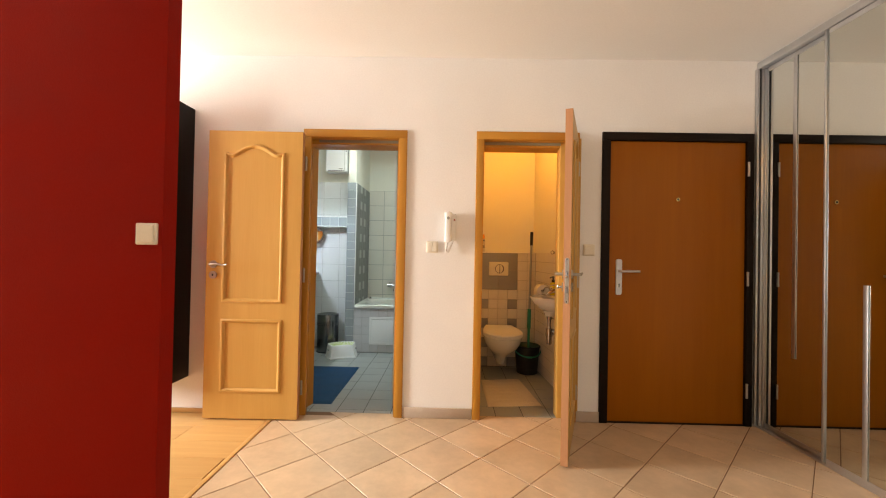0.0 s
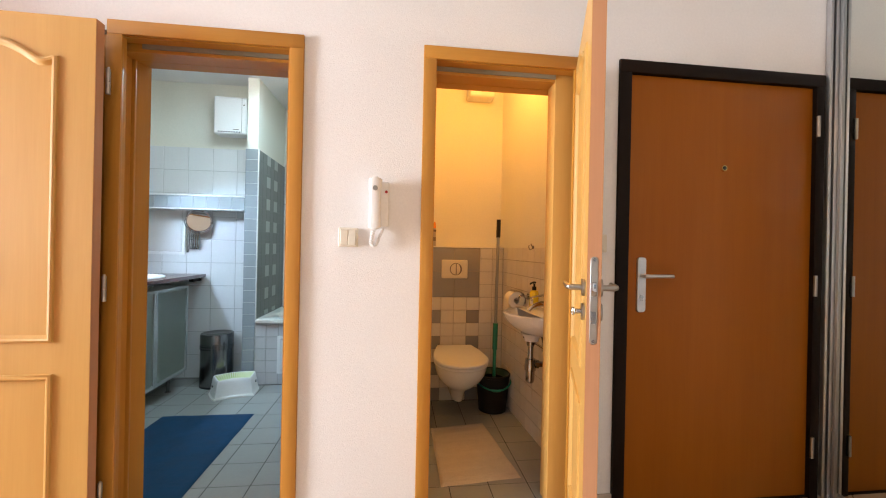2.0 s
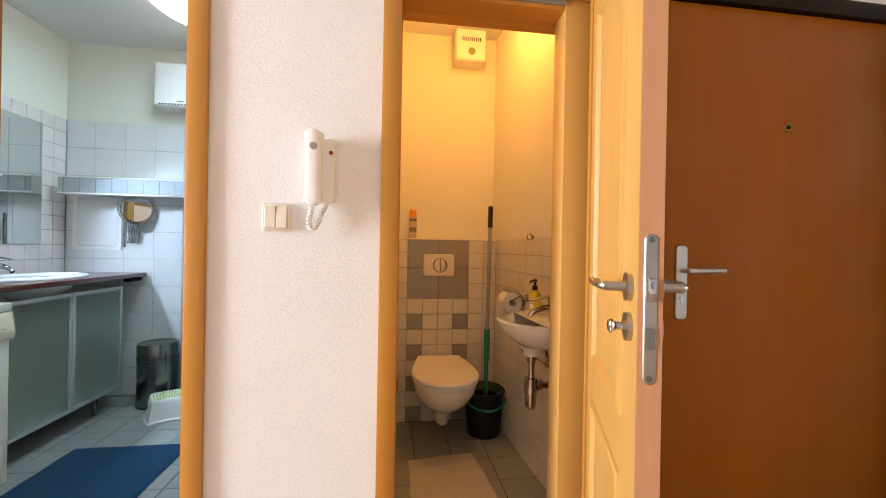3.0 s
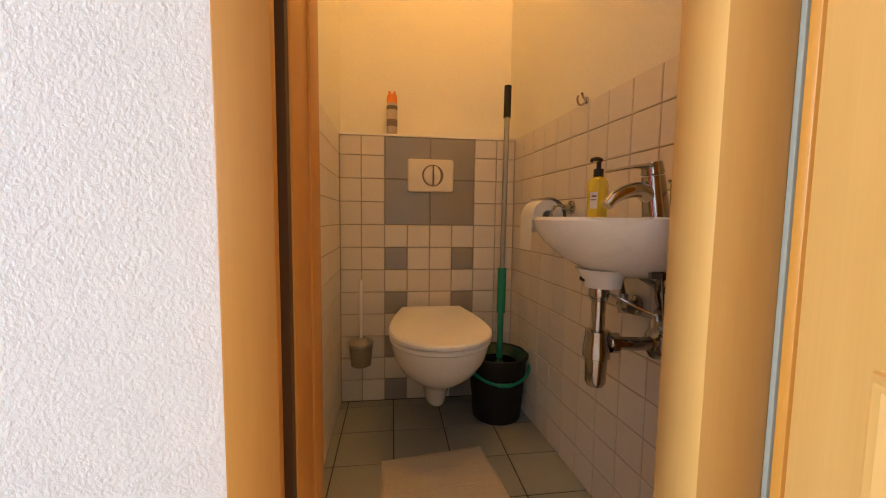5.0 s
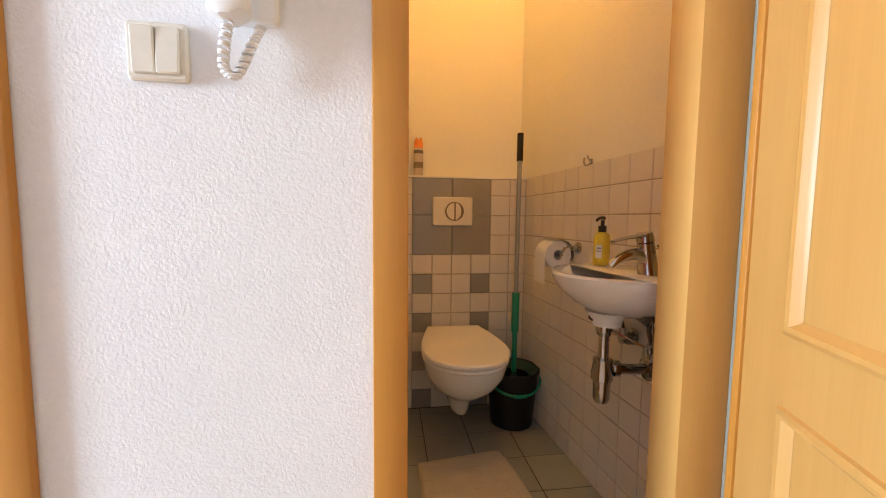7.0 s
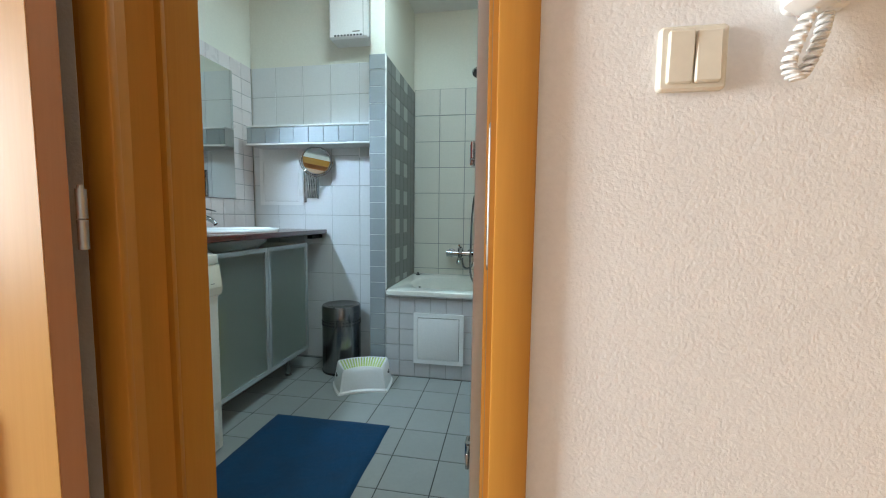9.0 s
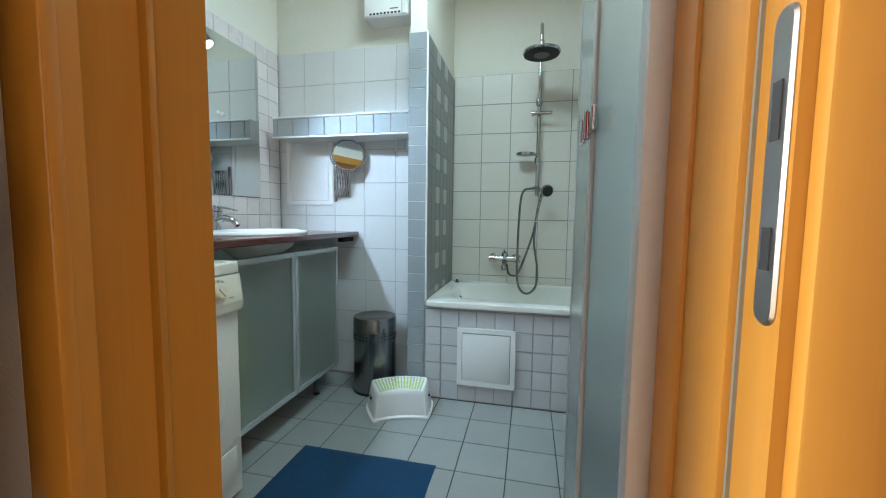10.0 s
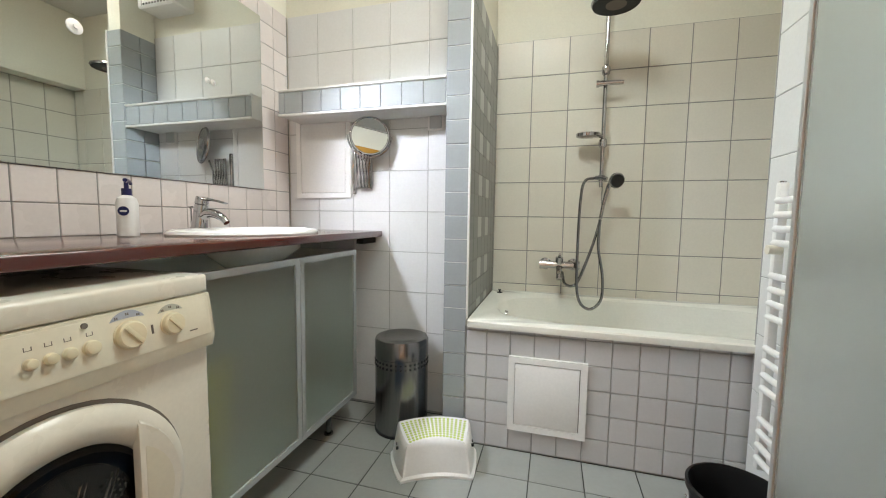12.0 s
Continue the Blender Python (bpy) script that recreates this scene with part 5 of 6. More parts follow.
def shower_set():
    X, Y = -0.524, TY
    s = thing("shower_set", "chrome shower riser with overhead shower and hand shower", "shower", pose(X, Y, 0.68))
    B = 0.68
    bm = bmesh.new()
    tube(bm, curve([(0, -0.055, 1.16 - B), (0, -0.055, 1.6 - B), (0, -0.055, 2.02 - B), (0, -0.055, 2.12 - B), (0, -0.09, 2.17 - B), (0, -0.16, 2.185 - B), (0, -0.24, 2.18 - B), (0, -0.305, 2.15 - B), (0, -0.322, 2.10 - B), (0, -0.325, 2.045 - B)], 6), 0.0105, 14)
    part("riser_pipe", bm, M_CHROME, s)
    bm = bmesh.new()
    lathe(bm, [(0.012, 0.075), (0.016, 0.060), (0.016, 0.040), (0.030, 0.028), (0.085, 0.016), (0.108, 0.006), (0.110, -0.004), (0.104, -0.010)], 40)
    hd = part("overhead_shower", bm, M_CHROME, s, "round chrome overhead shower", m=pose(0, -0.325, 1.985 - B))
    bm = bmesh.new()
    lathe(bm, [(0.103, -0.0105), (0.103, -0.014), (0.07, -0.016)], 40)
    part("nozzle_plate", bm, M_RUBBERHOLE, hd, "dark rubber nozzle plate")
    bm = bmesh.new()
    lathe(bm, [(0.045, -0.0165), (0.045, -0.018), (0.04, -0.018)], 28)
    part("nozzle_ring", bm, M_PRINTGAP, hd)
    for z in (1.775, 1.395):
        bm = bmesh.new()
        lathe(bm, [(0.012, -0.026), (0.020, -0.018), (0.022, 0.0), (0.020, 0.018), (0.012, 0.026)], 20)
        b = part("bracket", bm, M_CHROME, s, m=pose(0, -0.055, z - B))
        bm = bmesh.new()
        cyl(bm, (0, 0.0, 0), (0, 0.053, 0), 0.011, 14)
        part("wall_stay", bm, M_CHROME, b)
    bm = bmesh.new()
    tube(bm, [(-0.035, -0.075, 1.702 - B), (0.0, -0.08, 1.702 - B), (0.085, -0.09, 1.697 - B)], 0.016, 16, 0.011)
    cyl(bm, (-0.047, -0.074, 1.702 - B), (-0.035, -0.075, 1.702 - B), 0.019, 16)
    part("slide_holder", bm, M_CHROME, s)
    bm = bmesh.new()
    ring = [(-0.078 + 0.062 * math.cos(2 * math.pi * k / 28), -0.085 + 0.042 * math.sin(2 * math.pi * k / 28)) for k in range(28)]
    loft(bm, [[(-0.078 + (x + 0.078) * f, -0.085 + (y + 0.085) * f, z - B) for x, y in ring] for f, z in ((0.9, 1.424), (1.0, 1.427), (1.0, 1.443), (0.95, 1.445), (0.90, 1.441), (0.88, 1.430))])
    cyl(bm, (-0.03, -0.065, 1.435 - B), (0.0, -0.055, 1.430 - B), 0.010, 12)
    part("soap_dish", bm, M_CHROME, s, "chrome oval soap dish")
    bm = bmesh.new()
    tube(bm, [(-0.030, -0.06, 1.21 - B), (0.0, -0.075, 1.21 - B), (0.025, -0.09, 1.20 - B)], 0.012, 14)
    cyl(bm, (0, -0.055, 1.195 - B), (0, -0.055, 1.225 - B), 0.017, 16)
    part("hand_shower_holder", bm, M_CHROME, s)
    bm = bmesh.new()
    tube(bm, curve([(0.045, -0.125, 1.19 - B), (0.030, -0.105, 1.15 - B), (0.015, -0.095, 1.08 - B), (0.002, -0.088, 0.99 - B)], 6), 0.0125, 14, 0.009)
    hs = part("hand_shower", bm, M_CHROME, s, "chrome hand shower")
    bm = bmesh.new()
    lathe(bm, [(0.010, 0.016), (0.030, 0.010), (0.040, 0.0), (0.041, -0.010), (0.038, -0.016)], 28)
    hp = part("shower_head", bm, M_CHROME, hs, m=pose(0.064, -0.130, 1.190 - B, -72, 0, 20))
    bm = bmesh.new()
    cyl(bm, (0, 0, -0.0165), (0, 0, -0.019), 0.033, 24)
    part("nozzles", bm, M_RUBBERHOLE, hp)
    bm = bmesh.new()
    tube(bm, curve([(0.002, -0.088, 0.985 - B), (-0.03, -0.09, 0.85 - B), (-0.095, -0.11, 0.66 - B), (-0.13, -0.12, 0.62 - B), (-0.17, -0.10, 0.63 - B), (-0.185, -0.075, 0.69 - B)], 10), 0.0075, 10)
    part("hose", bm, M_STEEL, s, "ribbed steel shower hose")
    bm = bmesh.new()
    tube(bm, curve([(-0.03, -0.06, 1.21 - B), (-0.085, -0.08, 1.19 - B), (-0.105, -0.11, 1.08 - B), (-0.112, -0.15, 0.80 - B), (-0.105, -0.19, 0.58 - B), (-0.05, -0.20, 0.515 - B), (0.01, -0.18, 0.56 - B), (0.018, -0.15, 0.68 - B), (-0.005, -0.11, 0.84 - B), (0.0, -0.088, 0.985 - B)], 10), 0.0075, 10)
    part("hose", bm, M_STEEL, s, "ribbed steel shower hose")
    t = thing("bath_tap", "chrome wall-mounted bath mixer tap", "tap", pose(-0.725, Y, 0.725))
    bm = bmesh.new()
    cyl(bm, (-0.10, -0.055, 0.0), (0.10, -0.055, 0.0), 0.021, 20)
    part("body", bm, M_CHROME, t)
    for sx in (-1, 1):
        bm = bmesh.new()
        lathe(bm, [(0.034, 0.0), (0.034, 0.008), (0.022, 0.014), (0.018, 0.035)], 24)
        part("wall_rose", bm, M_CHROME, t, m=pose(sx * 0.077, 0, 0, 90, 0, 0))
        bm = bmesh.new()
        cyl(bm, (sx * 0.07, -0.055, 0.0), (sx * 0.108, -0.055, 0.0), 0.026, 20)
        part("union_nut", bm, M_CHROME, t)
    bm = bmesh.new()
    cyl(bm, (0, -0.055, 0.0), (0, -0.060, 0.045), 0.021, 20)
    tube(bm, curve([(0, -0.055, 0.05), (0.0, -0.09, 0.056), (0.0, -0.145, 0.07)], 5), 0.010, 10, 0.006)
    part("lever", bm, M_CHROME, t)
    bm = bmesh.new()
    tube(bm, curve([(0, -0.06, -0.01), (0, -0.10, -0.03), (0, -0.15, -0.045), (0, -0.165, -0.065)], 5), 0.017, 14)
    part("spout", bm, M_CHROME, t)


shower_set()


def worktop():
    w = thing("worktop", "glossy dark red-brown worktop along the bathroom wall", "worktop", pose(-1.87, 4.06, 0.884))
    bm = mbox(BX0 + 0.004 + 1.87, YB + 0.02 - 4.06, 0, -1.592 + 1.87, NY - 0.002 - 4.06, 0.029, bevel=0.006, seg=3)
    part("board", bm, M_MAHOG, w)
    part("under_rail", mbox(-1.66 + 1.87, 4.80 - 4.06, -0.030, -1.625 + 1.87, NY - 0.01 - 4.06, -0.0005), M_BLACKWOOD, w)


worktop()


def oval_sink():
    s = thing("wash_basin", "white oval drop-in wash basin in the worktop", "basin", pose(-1.855, 4.352, 0.913))

    def el(a, b, z, cx=0.0):
        return [(cx + a * math.cos(2 * math.pi * k / 56), b * math.sin(2 * math.pi * k / 56), z) for k in range(56)]
    bm = bmesh.new()
    loft(bm, [el(0.215, 0.285, 0.0), el(0.217, 0.288, 0.006), el(0.212, 0.283, 0.015), el(0.195, 0.265, 0.020), el(0.160, 0.235, 0.019, 0.02), el(0.148, 0.222, 0.010, 0.022), el(0.13, 0.195, -0.06, 0.02), el(0.07, 0.11, -0.12, 0.01), el(0.02, 0.02, -0.125, 0.01)], False, True)
    part("bowl", bm, M_CERAMIC, s)


oval_sink()
mixer_tap("basin_tap", "chrome single-lever mixer tap on the wash basin", pose(-2.015, 4.285, 0.930, 0, 0, 180), 1.05)
pump_bottle("lotion_bottle", "white lotion bottle with a navy blue pump", pose(-1.985, 4.015, 0.913, 0, 0, -50), M_WHITEPL, M_NAVY, 0.034, 0.023, 0.122, False)


def vanity_cabinet():
    c = thing("vanity_cabinet", "floor cabinet with frosted glass doors in aluminium frames", "cabinet", pose(-1.87, 4.34, 0.0))
    X = -1.652 + 1.87
    ya, ym, yb, z0, z1 = 3.895 - 4.34, 4.366 - 4.34, 4.782 - 4.34, 0.128, 0.828
    bl = -0.24
    for y in (ya, yb - 0.018):
        part("side_panel", mbox(bl, y, z0, X - 0.022, y + 0.018, z1 - 0.002, bevel=0.001), M_WHITEPL, c)
    part("bottom_panel", mbox(bl, ya + 0.018, z0, X - 0.022, yb - 0.018, z0 + 0.018), M_WHITEPL, c)
    part("back_panel", mbox(bl, ya + 0.018, z0 + 0.018, bl + 0.006, yb - 0.018, z1 - 0.002), M_WHITEPL, c)
    for a, b in ((ya, ym - 0.0015), (ym + 0.0015, yb)):
        bm = bmesh.new()
        for y0, w0, y1, w1 in ((a, z0, a + 0.022, z1), (b - 0.022, z0, b, z1), (a + 0.022, z0, b - 0.022, z0 + 0.022), (a + 0.022, z1 - 0.022, b - 0.022, z1)):
            box(bm, X - 0.020, y0, w0, X, y1, w1)
        d = part("cabinet_door", bm, M_ALUMAT, c, "aluminium door frame")
        part("pane", mbox(X - 0.012, a + 0.020, z0 + 0.020, X - 0.007, b - 0.020, z1 - 0.020), M_FROST, d, "frosted glass pane").visible_shadow = False
    for y in (ya + 0.06, yb - 0.15):
        for x in (X - 0.06, bl + 0.06):
            bm = bmesh.new()
            lathe(bm, [(0.020, 0.0), (0.020, 0.008), (0.012, 0.010), (0.012, 0.120), (0.022, 0.122), (0.022, 0.1275)], 18, x, y)
            part("leg", bm, M_STEEL, c, "round steel leg")
    b = thing("cleaning_bucket", "tall yellow plastic bucket standing inside the cabinet", "bucket", pose(-1.780, 4.025, 0.1465))
    bm = bmesh.new()
    lathe(bm, [(0.078, 0.0), (0.104, 0.41), (0.109, 0.412), (0.109, 0.424), (0.100, 0.422), (0.075, 0.012), (0.01, 0.01)], 28)
    part("pail", bm, M_YELLOW, b)


vanity_cabinet()


def washing_machine():
    w = thing("washing_machine", "cream front-loading washing machine with a dark porthole", "washing machine", pose(-1.82, 3.58, 0.0))
    X, hw, H = -1.545 + 1.82, 0.2965, 0.845
    part("body", mbox(-0.27, -hw, 0.012, X - 0.004, hw, H - 0.045, bevel=0.006, seg=3), M_WASHER, w)
    part("lid", mbox(-0.275, -hw - 0.001, H - 0.043, X + 0.004, hw + 0.001, H, bevel=0.009, seg=3), M_WASHER, w)
    bm = bmesh.new()
    prof = [(X - 0.004, 0.672), (X + 0.012, 0.678), (X + 0.020, 0.705), (X + 0.006, 0.800), (X - 0.004, 0.801)]
    loft(bm, [[(x, y, z) for x, z in prof] for y in (-hw, hw)])
    p = part("control_panel", bm, M_WPANEL, w, "cream plastic control panel")
    tilt = math.degrees(math.atan2(0.014, 0.095))

    def on(y, z):
        return pose(X + 0.020 - 0.014 * (z - 0.705) / 0.095, y, z, 0, 90 - tilt, 0)
    bm = bmesh.new()
    pts = rrect(0.088, 0.568, 0.008)
    rings = [[on(0.004, 0.752) @ Vector((-x, y, h)) for x, y in [(q[0] * s, q[1] * s) for q in pts]] for h, s in ((0.0, 1.0), (0.0016, 1.0), (0.0022, 0.985))]
    loft(bm, rings)
    part("panel_inlay", bm, M_WPANEL, p)
    for y, r in ((0.114, 0.027), (0.197, 0.0235)):
        bm = bmesh.new()
        lathe(bm, [(r * 1.06, 0.002), (r * 1.06, 0.0035), (r * 0.96, 0.004), (r * 0.93, 0.012), (r * 0.84, 0.0145)], 36)
        box(bm, -r * 0.80, -0.0045, 0.013, r * 0.80, 0.0045, 0.0185, bevel=0.002)
        part("dial", bm, M_KNOB, p, m=on(y, 0.753) @ pose(0, 0, 0, 0, 0, 38))
        bm = bmesh.new()
        n = 16
        us = [-1 + 2 * i / n for i in range(n + 1)]
        ri = [[Vector((-r * 1.10 - 0.10 * r * (1 - u * u), 1.13 * r * u, 0.0026)) for u in us], [Vector((-r * 1.12 - 0.62 * r * (1 - u * u) ** 0.8, 1.15 * r * u, 0.0026)) for u in us]]
        loft(bm, ri, False, False, closed=False)
        part("dial_scale", bm, M_BLUEPRINT if y < 0.15 else M_TEAL, p, "printed dial scale", m=on(y, 0.753))
        bm = bmesh.new()
        for i in (-1, 0, 1):
            c = Vector((-r * 1.48 + 0.18 * r * abs(i), 0.72 * r * i, 0.003))
            box(bm, c.x - 0.0022, c.y - 0.0028, 0.0028, c.x + 0.0022, c.y - 0.0008, 0.0032)
            box(bm, c.x - 0.0022, c.y + 0.0006, 0.0028, c.x + 0.0022, c.y + 0.0026, 0.0032)
        part("scale_marks", bm, M_PRINTGAP, p, m=on(y, 0.753))
    for i in range(4):
        y = -0.030 + 0.025 * i + 0.006 * (i == 3)
        r = 0.0085 + 0.0022 * (i == 3) + 0.0006 * i
        bm = bmesh.new()
        lathe(bm, [(r * 1.12, 0.0015), (r * 1.12, 0.003), (r, 0.0035), (r, 0.0085), (r * 0.85, 0.0108), (r * 0.5, 0.0118)], 22)
        part("push_button", bm, M_KNOB, p, m=on(y, 0.749))
        bm = mbox(-0.0215, -0.005, 0.0022, -0.0205, 0.005, 0.0027)
        box(bm, -0.0270, -0.005, 0.0022, -0.0215, -0.0040, 0.0027)
        box(bm, -0.0270, 0.0040, 0.0022, -0.0215, 0.005, 0.0027)
        part("button_symbol", bm, M_PRINTGAP, p, m=on(y, 0.749))
    bm = bmesh.new()
    cyl(bm, (0, 0, 0.002), (0, 0, 0.0045), 0.005, 14)
    part("indicator_lamp", bm, M_PRINTGAP, p, m=on(0.045, 0.788))
    part("print_bar", mbox(0.010, -0.010, 0.0022, 0.0125, 0.008, 0.003), M_PRINTGAP, p, m=on(0.244, 0.738))
    part("print_bar", mbox(-0.008, -0.002, 0.0022, 0.010, 0.002, 0.003), M_PRINTGAP, p, m=on(0.156, 0.753))
    bm = bmesh.new()
    lathe(bm, [(0.034, 0.002), (0.033, 0.010), (0.029, 0.020), (0.026, 0.022)], 32)
    part("dial", bm, M_KNOB, p, m=on(-0.135, 0.753))
    # porthole
    cy, cz = 0.0, 0.435

    def disc(bm, prof, seg=48):
        loft(bm, [[(X + d, cy + r * math.cos(2 * math.pi * k / seg), cz + r * math.sin(2 * math.pi * k / seg)) for k in range(seg)] for r, d in prof], True, True)
        return bm
    # dark disc that paints the shade round the door ring
    part("porthole_recess", disc(bmesh.new(), [(0.222, -0.006), (0.222, -0.0025), (0.215, -0.0015)]), M_PRINTGAP, w)
    bm = bmesh.new()
    seg = 64
    prof = [(0.214, -0.002), (0.214, 0.010), (0.205, 0.022), (0.185, 0.030), (0.165, 0.028), (0.150, 0.016), (0.146, 0.004)]
    loft(bm, [[(X + d, cy + r * math.cos(2 * math.pi * k / seg), cz + r * math.sin(2 * math.pi * k / seg)) for k in range(seg)] for r, d in prof], False, False)
    d = part("door_ring", bm, M_WASHER, w, "cream plastic porthole ring")
    bm = bmesh.new()
    prof = [(0.147, 0.004), (0.135, 0.016), (0.12, 0.013), (0.112, 0.006), (0.08, 0.003), (0.02, 0.002)]
    loft(bm, [[(X + dd, cy + r * math.cos(2 * math.pi * k / seg), cz + r * math.sin(2 * math.pi * k / seg)) for k in range(seg)] for r, dd in prof], False, True)
    part("porthole_glass", bm, M_PORTGLASS, d, "dark bulged porthole glass")
    # no hollow drum: a black disc paints the darkness inside it
    part("drum_back", disc(bmesh.new(), [(0.146, -0.0014), (0.146, -0.0008), (0.144, -0.0006)]), M_BLACKPL, d, "black disc painting the unlit drum behind the glass")
    bm = bmesh.new()
    for k in range(4):
        y0 = -0.088 + 0.05 * k
        pts = curve([(X + 0.0015, y0 - 0.035, cz - 0.09), (X + 0.0025, y0 - 0.006, cz), (X + 0.0015, y0 + 0.018, cz + 0.085 - 0.006 * k)], 6)
        tube(bm, pts, 0.0022 + 0.0008 * (k % 2), 8)
        tube(bm, [q + Vector((0, 0.010, 0)) for q in pts], 0.0016, 8)
    part("drum_ribs", bm, M_STEEL, d, "steel drum ribs behind the glass")
    bm = bmesh.new()
    for i in range(5):
        for j in range(12):
            cyl(bm, (X - 0.0004, 0.066 + 0.009 * i - 0.03 * (j / 12 - 0.5) ** 2, cz - 0.07 + 0.011 * j + 0.0055 * (i % 2)), (X + 0.0006, 0.066 + 0.009 * i - 0.03 * (j / 12 - 0.5) ** 2, cz - 0.07 + 0.011 * j + 0.0055 * (i % 2)), 0.0026, 8)
    part("drum_perforation", bm, M_STEEL, d, "perforated steel drum wall")
    seg_pts = [(0.190 * math.cos(radians(a)), 0.190 * math.sin(radians(a))) for a in range(-54, 55, 4)]
    seg_pts = [(0.108, -0.150)] + seg_pts + [(0.108, 0.150)]
    bm = bmesh.new()
    loft(bm, [[(X + h, cy + 0.149 + (y - 0.149) * q, cz + z * q) for y, z in seg_pts] for h, q in ((0.016, 1.0), (0.029, 1.0), (0.0325, 0.96))])
    grip = part("door_grip", bm, M_WASHER, d, "flat grip area of the porthole ring")
    bm = bmesh.new()
    loft(bm, [[(X + h, cy + 0.147 + (y - 0.149) * q, cz - 0.004 + z * q) for y, z in seg_pts] for h, q in ((0.0326, 0.66), (0.0332, 0.66), (0.0334, 0.62))])
    part("grip_recess", bm, M_WPANEL, grip)
    bm = bmesh.new()
    cyl(bm, (X - 0.004, 0.187, 0.508), (X + 0.002, 0.187, 0.508), 0.0055, 12)
    part("lock_pin", bm, M_PRINTGAP, w)
    part("filter_flap", mbox(X - 0.005, 0.12, 0.06, X - 0.001, 0.27, 0.19, bevel=0.002), M_WASHER, w)
    for y in (-0.25, 0.25):
        for x in (-0.22, 0.2):
            bm = bmesh.new()
            cyl(bm, (x, y, 0.0), (x, y, 0.013), 0.02, 14)
            part("foot", bm, M_RUBBERHOLE, w)


washing_machine()


def pedal_bin():
    b = thing("waste_bin", "round brushed steel waste bin with a perforated band", "bin", pose(-1.425, 4.795, 0.0))
    R, H = 0.122, 0.435
    bm = bmesh.new()
    lathe(bm, [(R + 0.002, 0.0), (R + 0.003, 0.012), (R, 0.014)], 44)
    part("base_ring", bm, M_BLACKPL, b)
    bm = bmesh.new()
    lathe(bm, [(R, 0.013), (R, H - 0.085), (R - 0.0015, H - 0.083)], 44)
    part("body", bm, M_STEEL, b)
    bm = bmesh.new()
    lathe(bm, [(R + 0.0015, H - 0.083), (R + 0.0015, H - 0.012), (R - 0.004, H - 0.002), (R - 0.02, H), (R - 0.03, H - 0.004)], 44)
    part("lid", bm, M_STEEL, b, "brushed steel lid")
    for row in range(2):
        for k in range(36):
            a = 2 * math.pi * (k + 0.5 * 0) / 36
            ob = new("hole", hole_mesh)
            ob.parent = b
            ob.matrix_basis = pose((R + 0.0012) * math.cos(a), (R + 0.0012) * math.sin(a), H - 0.100 - 0.020 * row, 0, 0, math.degrees(a))


# dark square that paints the shade of one perforation
hole_mesh = mesh_of("hole", mbox(-0.001, -0.0042, -0.0042, 0.001, 0.0042, 0.0042), M_RUBBERHOLE, False)
pedal_bin()


def step_stool():
    s = thing("step_stool", "white plastic step stool with green anti-slip dots", "step stool", pose(-1.185, 4.555, 0.0, 0, 0, 21))

    def outline(wf, wb, yf, dip, yb, bulge, z):
        n = 12
        pts = [(wf * (-1 + 2 * k / n), yf + dip * (1 - (-1 + 2 * k / n) ** 2)) for k in range(n + 1)]
        pts += [(wb * (1 - 2 * k / n), yb + bulge * (1 - (1 - 2 * k / n) ** 2)) for k in range(n + 1)]
        for _ in range(2):
            cut = []
            for k, p in enumerate(pts):
                q = pts[(k + 1) % len(pts)]
                cut += [(0.75 * p[0] + 0.25 * q[0], 0.75 * p[1] + 0.25 * q[1]), (0.25 * p[0] + 0.75 * q[0], 0.25 * p[1] + 0.75 * q[1])]
            pts = cut
        return [(x, y, z) for x, y in pts]
    bm = bmesh.new()
    loft(bm, [outline(0.142, 0.186, -0.096, 0.024, 0.090, 0.034, 0.0), outline(0.143, 0.187, -0.097, 0.024, 0.091, 0.034, 0.010), outline(0.134, 0.178, -0.089, 0.026, 0.086, 0.034, 0.018), outline(0.121, 0.160, -0.087, 0.036, 0.090, 0.034, 0.118), outline(0.117, 0.156, -0.084, 0.038, 0.092, 0.034, 0.134), outline(0.110, 0.149, -0.078, 0.040, 0.087, 0.034, 0.1405), outline(0.104, 0.142, -0.072, 0.040, 0.081, 0.034, 0.1385), outline(0.06, 0.08, -0.02, 0.02, 0.05, 0.02, 0.1385)])
    part("body", bm, M_WHITEPL, s)
    bm = bmesh.new()
    for i in range(16):
        for j in range(9):
            u, v = -1 + 2 * (i + 0.5) / 16, (j + 0.5) / 9
            y0, y1 = -0.068 + 0.040 * (1 - u * u), 0.079 + 0.034 * (1 - u * u)
            x = u * (0.102 + 0.038 * v)
            lathe(bm, [(0.0056, 0.137), (0.0056, 0.1397), (0.0044, 0.1405)], 8, x, y0 + (y1 - y0) * v)
    part("anti_slip_dots", bm, M_LIME, s, "lime green anti-slip dots")
    for sx in (-1, 1):
        bm = bmesh.new()
        for k in (-1, 1):
            cyl(bm, (sx * 0.138, k * 0.014 + 0.01, 0.085), (sx * 0.1535, k * 0.014 + 0.01, 0.085), 0.006, 12)
        part("side_holes", bm, M_RUBBERHOLE, s)


step_stool()


